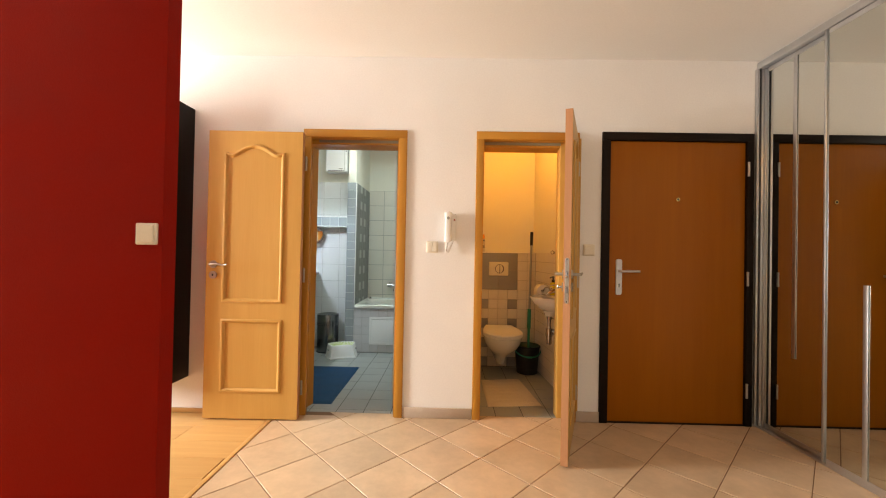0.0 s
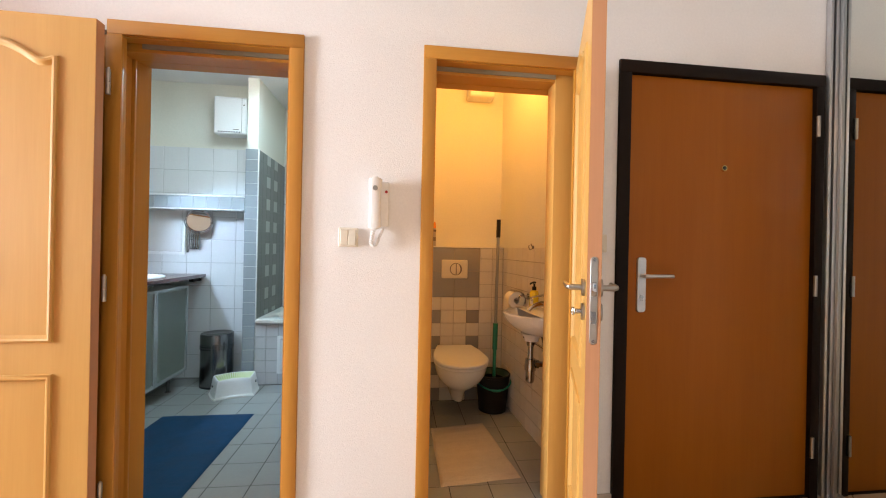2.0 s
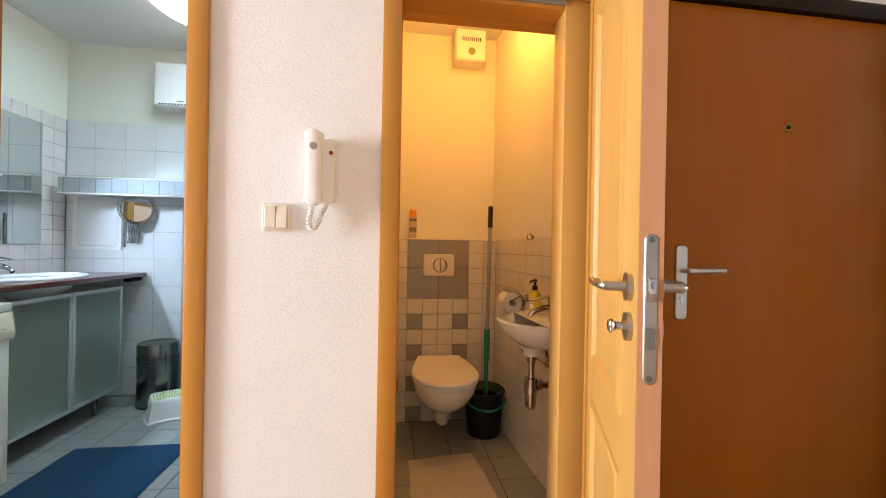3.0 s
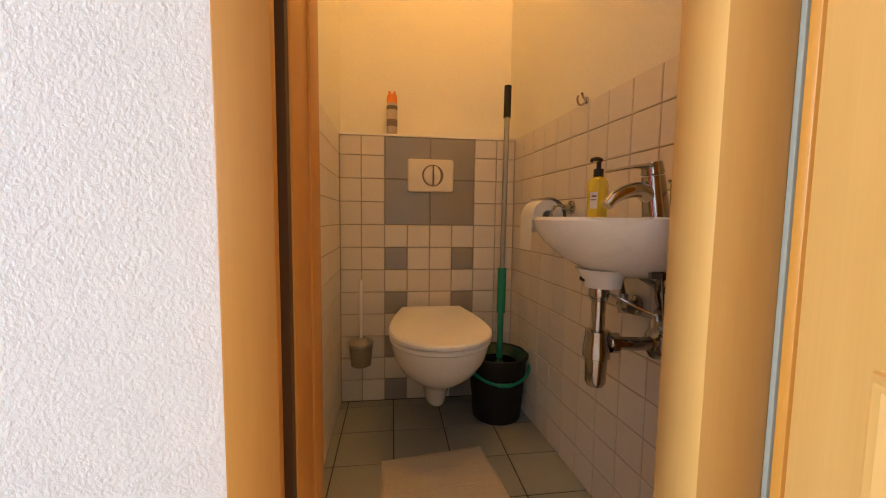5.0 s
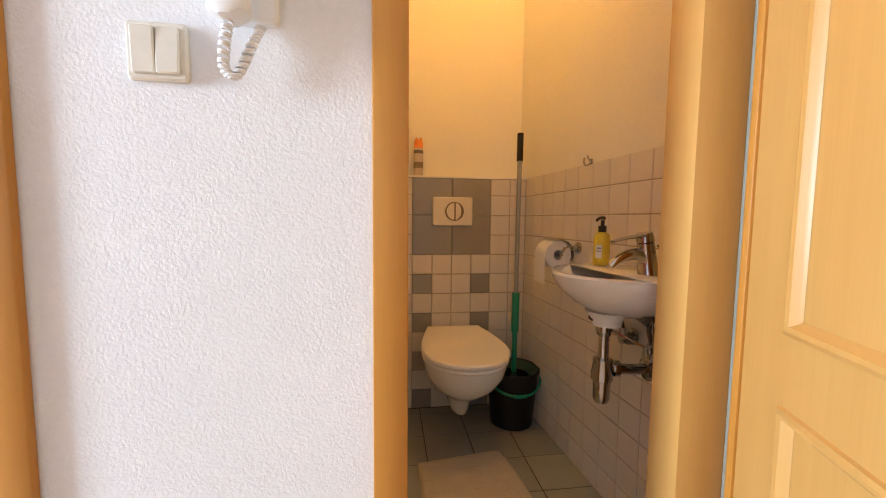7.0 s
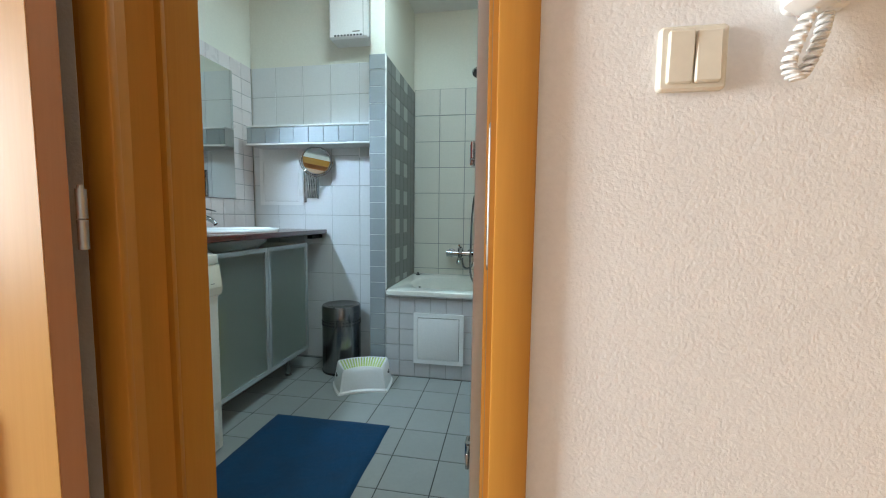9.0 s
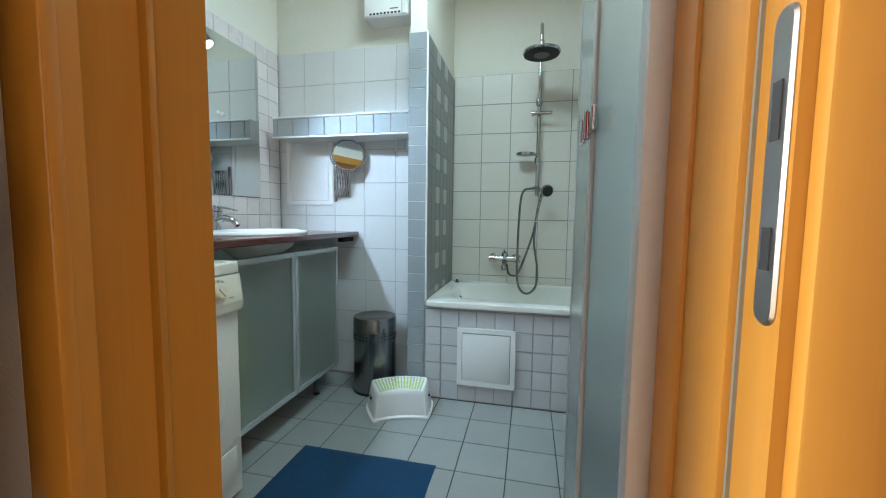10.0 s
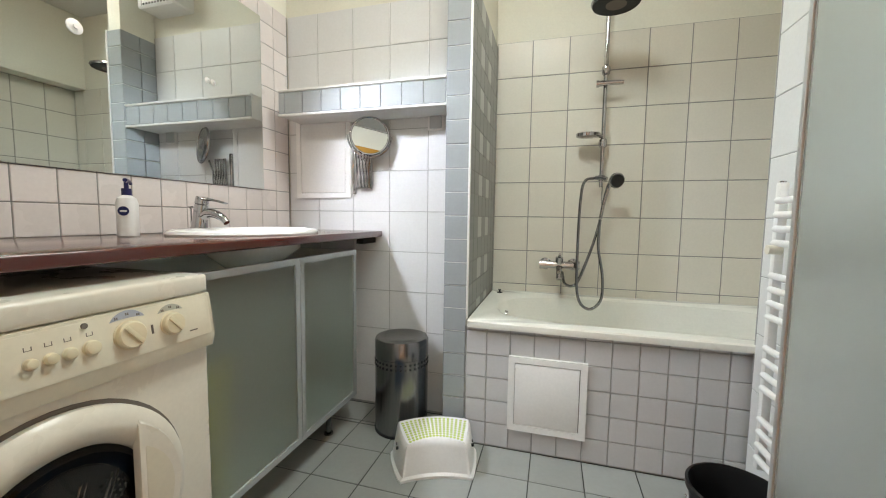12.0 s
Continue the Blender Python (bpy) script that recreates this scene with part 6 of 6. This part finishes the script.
def wall_mirror():
    m = thing("wall_mirror", "large frameless mirror on the tiled wall", "mirror", pose(BX0, 4.0, 1.11))
    part("mirror_pane", mbox(0.0005, 3.30 - 4.0, 0.0, 0.0055, 4.744 - 4.0, 0.808), M_MIRROR, m)
    for yy, r in ((4.455, 0.012), (3.996, 0.022)):
        h = thing("suction_hook", "small clear suction hook on the mirror", "hook", pose(BX0 + 0.006, yy, 1.522), "suction hooks")
        for y in (-r * 1.1, r * 1.1) if r < 0.02 else (0.0,):
            bm = bmesh.new()
            lathe(bm, [(r, 0.0), (r * 0.92, 0.002), (r * 0.33, 0.005), (r * 0.33, 0.010)], 18)
            part("suction_cup", bm, M_WHITEPL, h, m=pose(0, y, 0, 0, 90, 0))


wall_mirror()


def mirror_lamp():
    l = thing("mirror_lamp", "chrome spotlight bar above the mirror", "wall lamp", pose(BX0, 4.10, 1.80))
    part("bar", mbox(0.006, -0.20, -0.02, 0.026, 0.20, 0.02, bevel=0.004), M_CHROME, l)
    for y in (-0.15, 0.15):
        bm = bmesh.new()
        tube(bm, [(0.02, y, 0.0), (0.06, y, 0.01), (0.09, y + 0.01, 0.0)], 0.007, 10)
        a = part("arm", bm, M_CHROME, l)
        bm = bmesh.new()
        lathe(bm, [(0.018, 0.04), (0.030, 0.03), (0.034, -0.03), (0.030, -0.032)], 24)
        sh = part("spot_shade", bm, M_CHROME, l, m=pose(0.10, y + 0.012, 0.0, 0, -35, 25))
        bm = bmesh.new()
        lathe(bm, [(0.028, -0.033), (0.026, -0.036), (0.01, -0.040)], 24)
        g = part("bulb", bm, M_BULB, sh, "bright white bulb")
        g.visible_shadow = False


mirror_lamp()


def magnifying_mirror():
    m = thing("magnifying_mirror", "round chrome shaving mirror on a scissor arm", "mirror", pose(-1.745, NY, 1.21))
    bm = bmesh.new()
    box(bm, -0.010, -0.012, -0.115, 0.010, -0.0005, 0.115, bevel=0.004)
    part("wall_bar", bm, M_CHROME, m)
    for k in range(5):
        bm = bmesh.new()
        x = 0.016 + 0.017 * k
        tube(bm, [(x, -0.022, -0.085), (x + 0.013, -0.022, 0.085)], 0.0042, 8)
        part("scissor_strut", bm, M_CHROME, m)
        bm = bmesh.new()
        tube(bm, [(x + 0.013, -0.030, -0.085), (x, -0.030, 0.085)], 0.0042, 8)
        part("scissor_strut", bm, M_CHROME, m)
    bm = bmesh.new()
    tube(bm, [(0.104, -0.028, -0.09), (0.106, -0.030, 0.02), (0.112, -0.05, 0.075)], 0.005, 10)
    part("pivot_rod", bm, M_CHROME, m)
    c = Vector((0.120, -0.075, 0.158))
    bm = bmesh.new()
    n = 56
    tilt = pose(c.x, c.y, c.z, -6, 0, 26)
    pts = [tilt @ Vector((0.090 * math.cos(2 * math.pi * k / n), 0, 0.090 * math.sin(2 * math.pi * k / n))) for k in range(n + 1)]
    tube(bm, pts, 0.006, 10)
    part("rim", bm, M_CHROME, m)
    bm = bmesh.new()
    loft(bm, [[tilt @ Vector((0.087 * math.cos(2 * math.pi * k / n), y, 0.087 * math.sin(2 * math.pi * k / n))) for k in range(n)] for y in (0.003, -0.003)])
    part("mirror_glass", bm, M_MIRROR, m)
    bm = bmesh.new()
    pts = [tilt @ Vector((0.103 * math.cos(radians(a)), 0, 0.103 * math.sin(radians(a)))) for a in range(180, 361, 6)]
    tube(bm, pts, 0.004, 8)
    part("yoke", bm, M_CHROME, m)


magnifying_mirror()


def socket():
    s = thing("socket", "grey flap-covered wall socket under the shelf", "socket", pose(-1.315, NY, 1.435))
    bm = bmesh.new()
    plate(bm, 0.082, 0.082, 0.006, 0.010, soft=0.003)
    part("surround", bm, M_WHITEPL, s)
    bm = bmesh.new()
    plate(bm, 0.058, 0.060, 0.004, 0.010, pose(0, -0.009, -0.004), 0.003)
    part("flap", bm, M_ALUMAT, s, "grey hinged flap")


socket()


def tiled_shelf():
    x0, x1, y0, z0, z1 = -2.050, -1.217, 4.756, 1.458, 1.575
    s = thing("tiled_shelf", "built-in wall shelf faced with small grey tiles", "shelf", pose((x0 + x1) / 2, NY, z0))
    w, d = (x1 - x0) / 2, NY - y0
    part("slab", mbox(-w, -d + 0.010, 0.0, w, -0.001, z1 - z0), M_GROUTL, s)
    part("trim", mbox(-w, -d, z1 - z0 - 0.008, w, -d + 0.012, z1 - z0 + 0.002, bevel=0.001), M_WHITEPL, s, "white plastic edge trim")
    part("trim", mbox(-w, -d, -0.004, w, -d + 0.012, 0.006, bevel=0.001), M_WHITEPL, s, "white plastic edge trim")
    tiling(s, (0, -d + 0.004, 0), (1, 0, 0), (0, 0, 1), -w, w, 0.007, z1 - z0 - 0.009, 0.1, 0.2, w - 0.4, 0.0, M_GTILE)
    tiling(s, (0, 0, z1 - z0 + 0.001), (1, 0, 0), (0, 1, 0), -w, w, -d + 0.013, -0.006, 0.1, 0.1, w - 0.4, -d + 0.013, M_GTILE)


tiled_shelf()
wall_fan("bathroom_fan", "white bathroom fan box on the wall", pose(-1.375, NY + 0.008, 2.268), 0.262, 0.315, 0.125, "bottom")
rug("bath_mat", "dark blue cotton bath mat on grey tiles", [(-1.492, 3.243), (-0.897, 3.243), (-0.903, 4.183), (-1.492, 4.181)], M_BLUE, 0.013, 5)


def towel_radiator():
    r = thing("towel_radiator", "white tubular towel radiator on the tiled wall", "radiator", pose(BX1, 4.365, 0.2))
    for y in (-0.20, 0.20):
        part("upright", mbox(-0.052, y - 0.012, 0.0, -0.026, y + 0.012, 0.90, bevel=0.005), M_WHITEPL, r)
    for g in range(4):
        for k in range(4):
            z = 0.045 + g * 0.225 + k * 0.042
            bm = bmesh.new()
            tube(bm, [(-0.056, -0.195, z), (-0.056, 0.185, z)], 0.010, 12)
            part("rung", bm, M_WHITEPL, r)
    bm = bmesh.new()
    cyl(bm, (-0.039, 0.20, 0.90), (-0.039, 0.20, 0.905), 0.008, 12)
    part("vent_plug", bm, M_CHROME, r)
    for z in (0.1, 0.8):
        for y in (-0.2, 0.2):
            bm = bmesh.new()
            cyl(bm, (-0.028, y, z), (-0.0005, y, z), 0.008, 10)
            part("wall_bracket", bm, M_WHITEPL, r)
    bm = bmesh.new()
    cyl(bm, (-0.045, 0.17, 0.70), (-0.08, 0.17, 0.70), 0.014, 16)
    part("knob", bm, M_CREAMPL, r)


towel_radiator()


def black_bin():
    b = thing("plastic_bin", "black plastic bin beside the bathtub apron", "bin", pose(-0.272, 4.315, 0.0))
    bm = bmesh.new()
    lathe(bm, [(0.085, 0.0), (0.090, 0.004), (0.112, 0.250), (0.120, 0.254), (0.121, 0.270), (0.114, 0.272), (0.108, 0.252), (0.086, 0.02), (0.01, 0.012)], 36)
    part("pail", bm, M_BLACKPL, b)
    bm = bmesh.new()
    tube(bm, [(0.123 * math.cos(radians(a)), 0.123 * math.sin(radians(a)), 0.235 - 0.06 * math.sin(radians(a - 180))) for a in range(180, 361, 8)], 0.0025, 8)
    part("bail_handle", bm, M_STEEL, b, "thin wire handle")


black_bin()


def glass_screen():
    g = thing("glass_screen", "folding clear glass screen with chrome hinges and grey profiles", "shower screen", pose(-0.43, 3.5, 0.0))

    def panel(p, q, z0, z1, name, parent):
        d = Vector((q[0] - p[0], q[1] - p[1], 0))
        n = Vector((-d.y, d.x, 0)).normalized() * 0.003
        bm = bmesh.new()
        ring = [(p[0] + n.x, p[1] + n.y), (q[0] + n.x, q[1] + n.y), (q[0] - n.x, q[1] - n.y), (p[0] - n.x, p[1] - n.y)]
        loft(bm, [[(x + 0.43, y - 3.5, z) for x, y in ring] for z in (z0, z1)])
        o = part(name, bm, M_GLASS, parent, "clear glass pane")
        o.visible_shadow = False
        return o
    A, B, C = (-0.418, 3.269), (-0.452, 3.515), (-0.443, 3.83)
    panel((A[0], A[1] + 0.012), (B[0], B[1] - 0.012), 0.02, 1.95, "fixed_pane", g)
    panel((B[0], B[1] + 0.012), (C[0], C[1] - 0.008), 0.02, 1.95, "folding_pane", g)
    for (x, y), w, mt, nm in ((A, 0.018, M_ALUMAT, "wall_profile"), ((B[0], B[1] - 0.008), 0.006, M_ALUMAT, "joint_profile"), ((B[0], B[1] + 0.008), 0.006, M_ALUMAT, "joint_profile"), (C, 0.005, M_ALUMAT, "edge_profile")):
        part(nm, mbox(x + 0.43 - w, y - 3.5 - w, 0.004, x + 0.43 + w, y - 3.5 + w, 1.955, bevel=0.002), mt, g, "grey aluminium profile")
    for z in (0.35, 1.175):
        bm = mbox(B[0] + 0.43 - 0.014, B[1] - 3.5 - 0.055, z - 0.022, B[0] + 0.43 - 0.004, B[1] - 3.5 - 0.012, z + 0.022, bevel=0.003)
        box(bm, B[0] + 0.43 - 0.022, B[1] - 3.5 + 0.010, z - 0.030, B[0] + 0.43 - 0.010, B[1] - 3.5 + 0.050, z + 0.014, bevel=0.003)
        cyl(bm, (B[0] + 0.43 - 0.012, B[1] - 3.5, z - 0.026), (B[0] + 0.43 - 0.012, B[1] - 3.5, z + 0.022), 0.009, 14)
        part("hinge", bm, M_CHROME, g, "chrome glass hinge")


glass_screen()
opal_lamp("bathroom_ceiling_lamp", "round glowing opal ceiling lamp", pose(-0.95, 4.28, ZC), 0.26, M_LAMPGLASS)
# body of the added hall lamp, never in view
opal_lamp("hall_fill_lamp", "unseen warm opal ceiling lamp added to warm the hall", pose(1.65, 0.95, ZC), 0.20, M_WARMGLASS)

# ---- window frames of the daylight openings ----
for nm, m, w, h in (("window_1", pose(-0.2, -2.66, 0.8), 2.2, 1.5), ("window_2", pose(-4.56, 2.05, 0.6, 0, 0, 90), 1.7, 1.7)):
    f = thing(nm, "white window frame", "window", m, kind="structure")
    for a in ((-w / 2, -0.03, 0, -w / 2 + 0.06, 0.03, h), (w / 2 - 0.06, -0.03, 0, w / 2, 0.03, h), (-w / 2 + 0.06, -0.03, 0, w / 2 - 0.06, 0.03, 0.06), (-w / 2 + 0.06, -0.03, h - 0.06, w / 2 - 0.06, 0.03, h)):
        part("window_frame", mbox(*a, bevel=0.003), M_WHITEPL, f)

# ---- tiles, last ----
DIAG = 0.4725


def clip_poly(poly, x0, x1, y0, y1):
    for ax, lim, sg in ((0, x0, 1), (0, x1, -1), (1, y0, 1), (1, y1, -1)):
        out = []
        for a, b in zip(poly, poly[1:] + poly[:1]):
            ia, ib = (a[ax] - lim) * sg >= 0, (b[ax] - lim) * sg >= 0
            if ia:
                out.append(a)
            if ia != ib:
                t = (lim - a[ax]) / (b[ax] - a[ax])
                out.append((a[0] + (b[0] - a[0]) * t, a[1] + (b[1] - a[1]) * t))
        poly = out
        if len(poly) < 3:
            return []
    return poly


full = None
hd = DIAG / 2 - 0.0035
for i in range(-40, 41):
    for j in range(-40, 41):
        if (i + j) % 2:
            continue
        cx, cy = -0.057 + (i + 1) * DIAG / 2, 2.297 + j * DIAG / 2
        if not (-1.6 < cx < 2.5 and -0.6 < cy < 3.4):
            continue
        poly = clip_poly([(cx - hd, cy), (cx, cy - hd), (cx + hd, cy), (cx, cy + hd)], -1.215, 2.16, -0.6, YW + (0.055 if -1.0 < cx < -0.3 or 0.1 < cx < 0.9 else 0.0))
        if len(poly) < 3:
            continue
        area = 0.5 * abs(sum(a[0] * b[1] - b[0] * a[1] for a, b in zip(poly, poly[1:] + poly[:1])))
        if area < 0.0012:
            continue
        whole = area > 2 * hd * hd * 0.999
        if whole and full:
            me = full
        else:
            c = [(x - cx, y - cy) for x, y in poly]
            q = [sum(p[0] for p in c) / len(c), sum(p[1] for p in c) / len(c)]
            bm = bmesh.new()
            loft(bm, [[(q[0] + (x - q[0]) * s, q[1] + (y - q[1]) * s, z) for x, y in c] for s, z in ((1.0, -0.008), (1.0, -0.0022), (0.9925, -0.0006), (0.982, 0.0))])
            me = mesh_of("floor_tile", bm, M_HTILE, False)
            if whole:
                full = me
        ob = new("floor_tile", me)
        ob.parent = floor_hall
        ob.matrix_basis = pose(cx, cy, random.uniform(-0.0004, 0.0004))
solid("floor_far", mbox(-1.23, -2.6, -0.0024, 2.16, -0.602, 0.0), M_HTILE, "beige tiles behind the walk", "floor")

pw, pl = 0.192, 1.285
for r in range(int(5.65 / pw) + 1):
    y = YW - 0.016 - pw * (r + 1)
    x = -1.25 - (r * 0.43 % pl)
    first = True
    b = -1.248
    while b > -4.5:
        a = max(x if first else b - pl, -4.5)
        first = False
        if b - a > 0.03 and y > -2.6 and not (y < 1.83 and y + pw > 1.75):
            ob = new("plank", tile_mesh("plank", b - a - 0.0012, pw - 0.0012, M_LAM, 0.008, 0.0012))
            ob.parent = floor_room
            ob.matrix_basis = pose((a + b) / 2, y + pw / 2, 0)
        b = a

# toilet room
def cistern_tile(i, j):
    # joints at 0.1*k; grey accents
    if j in (6, 4, 2, 0) and i in (3, 6):
        return M_WGREY
    return M_TTILE


back = thing("toilet_back_tiles", "small white tiles with grey accents", "wall tiles", pose(0, 0, 0), kind="structure")
tiling(back, (0, YT, 0), (1, 0, 0), (0, 0, 1), XL, XR, 0.0, 1.183, 0.1, 0.1, 0.0, 0.0, cistern_tile, holes=[(0.3, 0.7, 0.8, 1.2)])
tiling(back, (0, YT, 0), (1, 0, 0), (0, 0, 1), 0.3, 0.7, 0.8, 1.183, 0.2, 0.2, 0.3, 0.0, M_WGREY)
part("ledge_trim", mbox(XL, YT - 0.002, 1.184, XR, YT + 0.10, 1.193), M_WHITEPL, back)
right = thing("toilet_right_tiles", "small white tiles on the skewed right toilet wall", "wall tiles", pose(xr(3.45), 3.45, 0, 0, 0, -math.degrees(math.atan(SLANT))), kind="structure")
part("grout", mbox(0.003, YB + 0.015 - 3.45, 0, 0.0075, YT - 3.45 + 0.002, 1.190), M_GROUTT, right)
tiling(right, (0, 0, 0), (0, -1, 0), (0, 0, 1), -(YT - 3.45), -(YB + 0.015 - 3.45), 0.0, 1.192, 0.0985, 0.1, 0.0, 0.0, M_TTILE, joint=0.0035)
left = thing("toilet_left_tiles", "small white tiles on the left toilet wall", "wall tiles", pose(0, 0, 0), kind="structure")
part("grout", mbox(XL - 0.009, YB + 0.015, 0, XL - 0.003, YT, 1.190), M_GROUTT, left)
tiling(left, (XL, 0, 0), (0, 1, 0), (0, 0, 1), YB + 0.015, YT, 0.0, 1.192, 0.1, 0.1, 0.03, 0.0, M_TTILE, joint=0.0035)
tiling(floor_toilet, (0, 0, 0), (1, 0, 0), (0, 1, 0), 0.10, 0.945, YW + 0.055, YT, 0.2, 0.2, 0.14, 0.075, M_BTILE, joint=0.004, name="floor_tile")

# bathroom
niche = thing("niche_tiles", "white wall tiles in the bathroom niche", "wall tiles", pose(0, 0, 0), kind="structure")
part("grout", mbox(BX0, NY + 0.003, 0, -1.2, NY + 0.009, 2.006), M_GROUTW, niche)
tiling(niche, (0, NY, 0), (1, 0, 0), (0, 0, 1), BX0, -1.212, 0.0, 2.008, 0.2, 0.2, -1.955, 0.01, M_WTILE)
bl = thing("bath_left_tiles", "small white wall tiles round the mirror", "wall tiles", pose(0, 0, 0), kind="structure")
part("grout", mbox(BX0 - 0.009, YB + 0.015, 0.85, BX0 - 0.003, NY, 2.006), M_GROUT, bl)
tiling(bl, (BX0, 0, 0), (0, 1, 0), (0, 0, 1), 3.30, NY, 0.912, 2.008, 0.1003, 0.1, 3.835, 0.008, M_PTILE, holes=[(3.30, 4.744, 1.115, 1.905)])
col = thing("column_tiles", "small grey tiles on the partition edge", "wall tiles", pose(0, 0, 0), kind="structure")
part("grout", mbox(-1.2125, 4.758, 0, -1.112, 4.764, 1.972), M_GROUTL, col)
tiling(col, (0, 4.755, 0), (1, 0, 0), (0, 0, 1), -1.2155, -1.114, 0.0, 1.975, 0.11, 0.0995, -1.2155, -0.004, M_GTILE)
part("corner_trim", mbox(-1.1145, 4.752, 0.552, -1.1065, 4.766, 1.976, bevel=0.001), M_WHITEPL, col, "white plastic corner trim")
part("grout_side", mbox(-1.119, 4.767, 0.45, -1.113, TY, 1.972), M_GROUT, col)


def dark_pattern(i, j):
    return M_LTILE if i in (2, 4) and j % 2 == 1 else M_DTILE


tiling(col, (-1.110, 0, 0), (0, 1, 0), (0, 0, 1), 4.767, TY, 0.553, 1.975, 0.0995, 0.0995, 4.767, -0.004, dark_pattern, joint=0.002)
tiling(col, (-1.2155, 0, 0), (0, -1, 0), (0, 0, 1), -NY, -4.757, 0.0, 1.975, 0.0995, 0.0995, -4.757, -0.004, M_GTILE)
tub_back = thing("tub_back_tiles", "white wall tiles behind the bathtub", "wall tiles", pose(0, 0, 0), kind="structure")
part("grout", mbox(-1.11, TY + 0.003, 0.45, TX1, TY + 0.009, 1.995), M_GROUT, tub_back)
tiling(tub_back, (0, TY, 0), (1, 0, 0), (0, 0, 1), -1.110, TX1, 0.545, 1.997, 0.2, 0.2, -0.91, 0.795, M_ITILE, joint=0.0042)
tub_end = thing("tub_end_tiles", "white wall tiles at the bathtub end", "wall tiles", pose(0, 0, 0), kind="structure")
part("grout", mbox(TX1 + 0.003, 4.735, 0.45, TX1 + 0.009, TY, 1.995), M_GROUT, tub_end)
tiling(tub_end, (TX1, 0, 0), (0, -1, 0), (0, 0, 1), -TY, -4.735, 0.545, 1.997, 0.2, 0.2, -TY, 0.795, M_ITILE, joint=0.005)
tiling(tub_panel, (0, 4.752, 0), (1, 0, 0), (0, 0, 1), -1.110, BX1 + 0.1, 0.0, 0.520, 0.0985, 0.1, -1.021, 0.005, M_TUBTILE, joint=0.004)
br = thing("bath_right_tiles", "white wall tiles behind the towel radiator", "wall tiles", pose(0, 0, 0), kind="structure")
part("grout", mbox(BX1 + 0.003, YB + 0.015, 0, BX1 + 0.009, 4.735, 1.995), M_GROUTW, br)
tiling(br, (BX1, 0, 0), (0, -1, 0), (0, 0, 1), -4.735, -(YB + 0.015), 0.0, 1.997, 0.2, 0.2, -4.735, -0.005, M_WTILE)
part("grout_end", mbox(BX1, 4.736, 0.45, TX1, 4.741, 1.995), M_GROUTW, br)
tiling(floor_bath, (0, 0, 0), (1, 0, 0), (0, 1, 0), BX0, BX1, YW + 0.055, 4.755, 0.2, 0.2025, -0.825, 4.373, M_BTILE, joint=0.004, name="floor_tile")
tiling(floor_bath, (0, 0, 0), (1, 0, 0), (0, 1, 0), BX0, -1.217, 4.757, NY, 0.2, 0.2025, -0.825, 4.373, M_BTILE, joint=0.004, name="floor_tile")
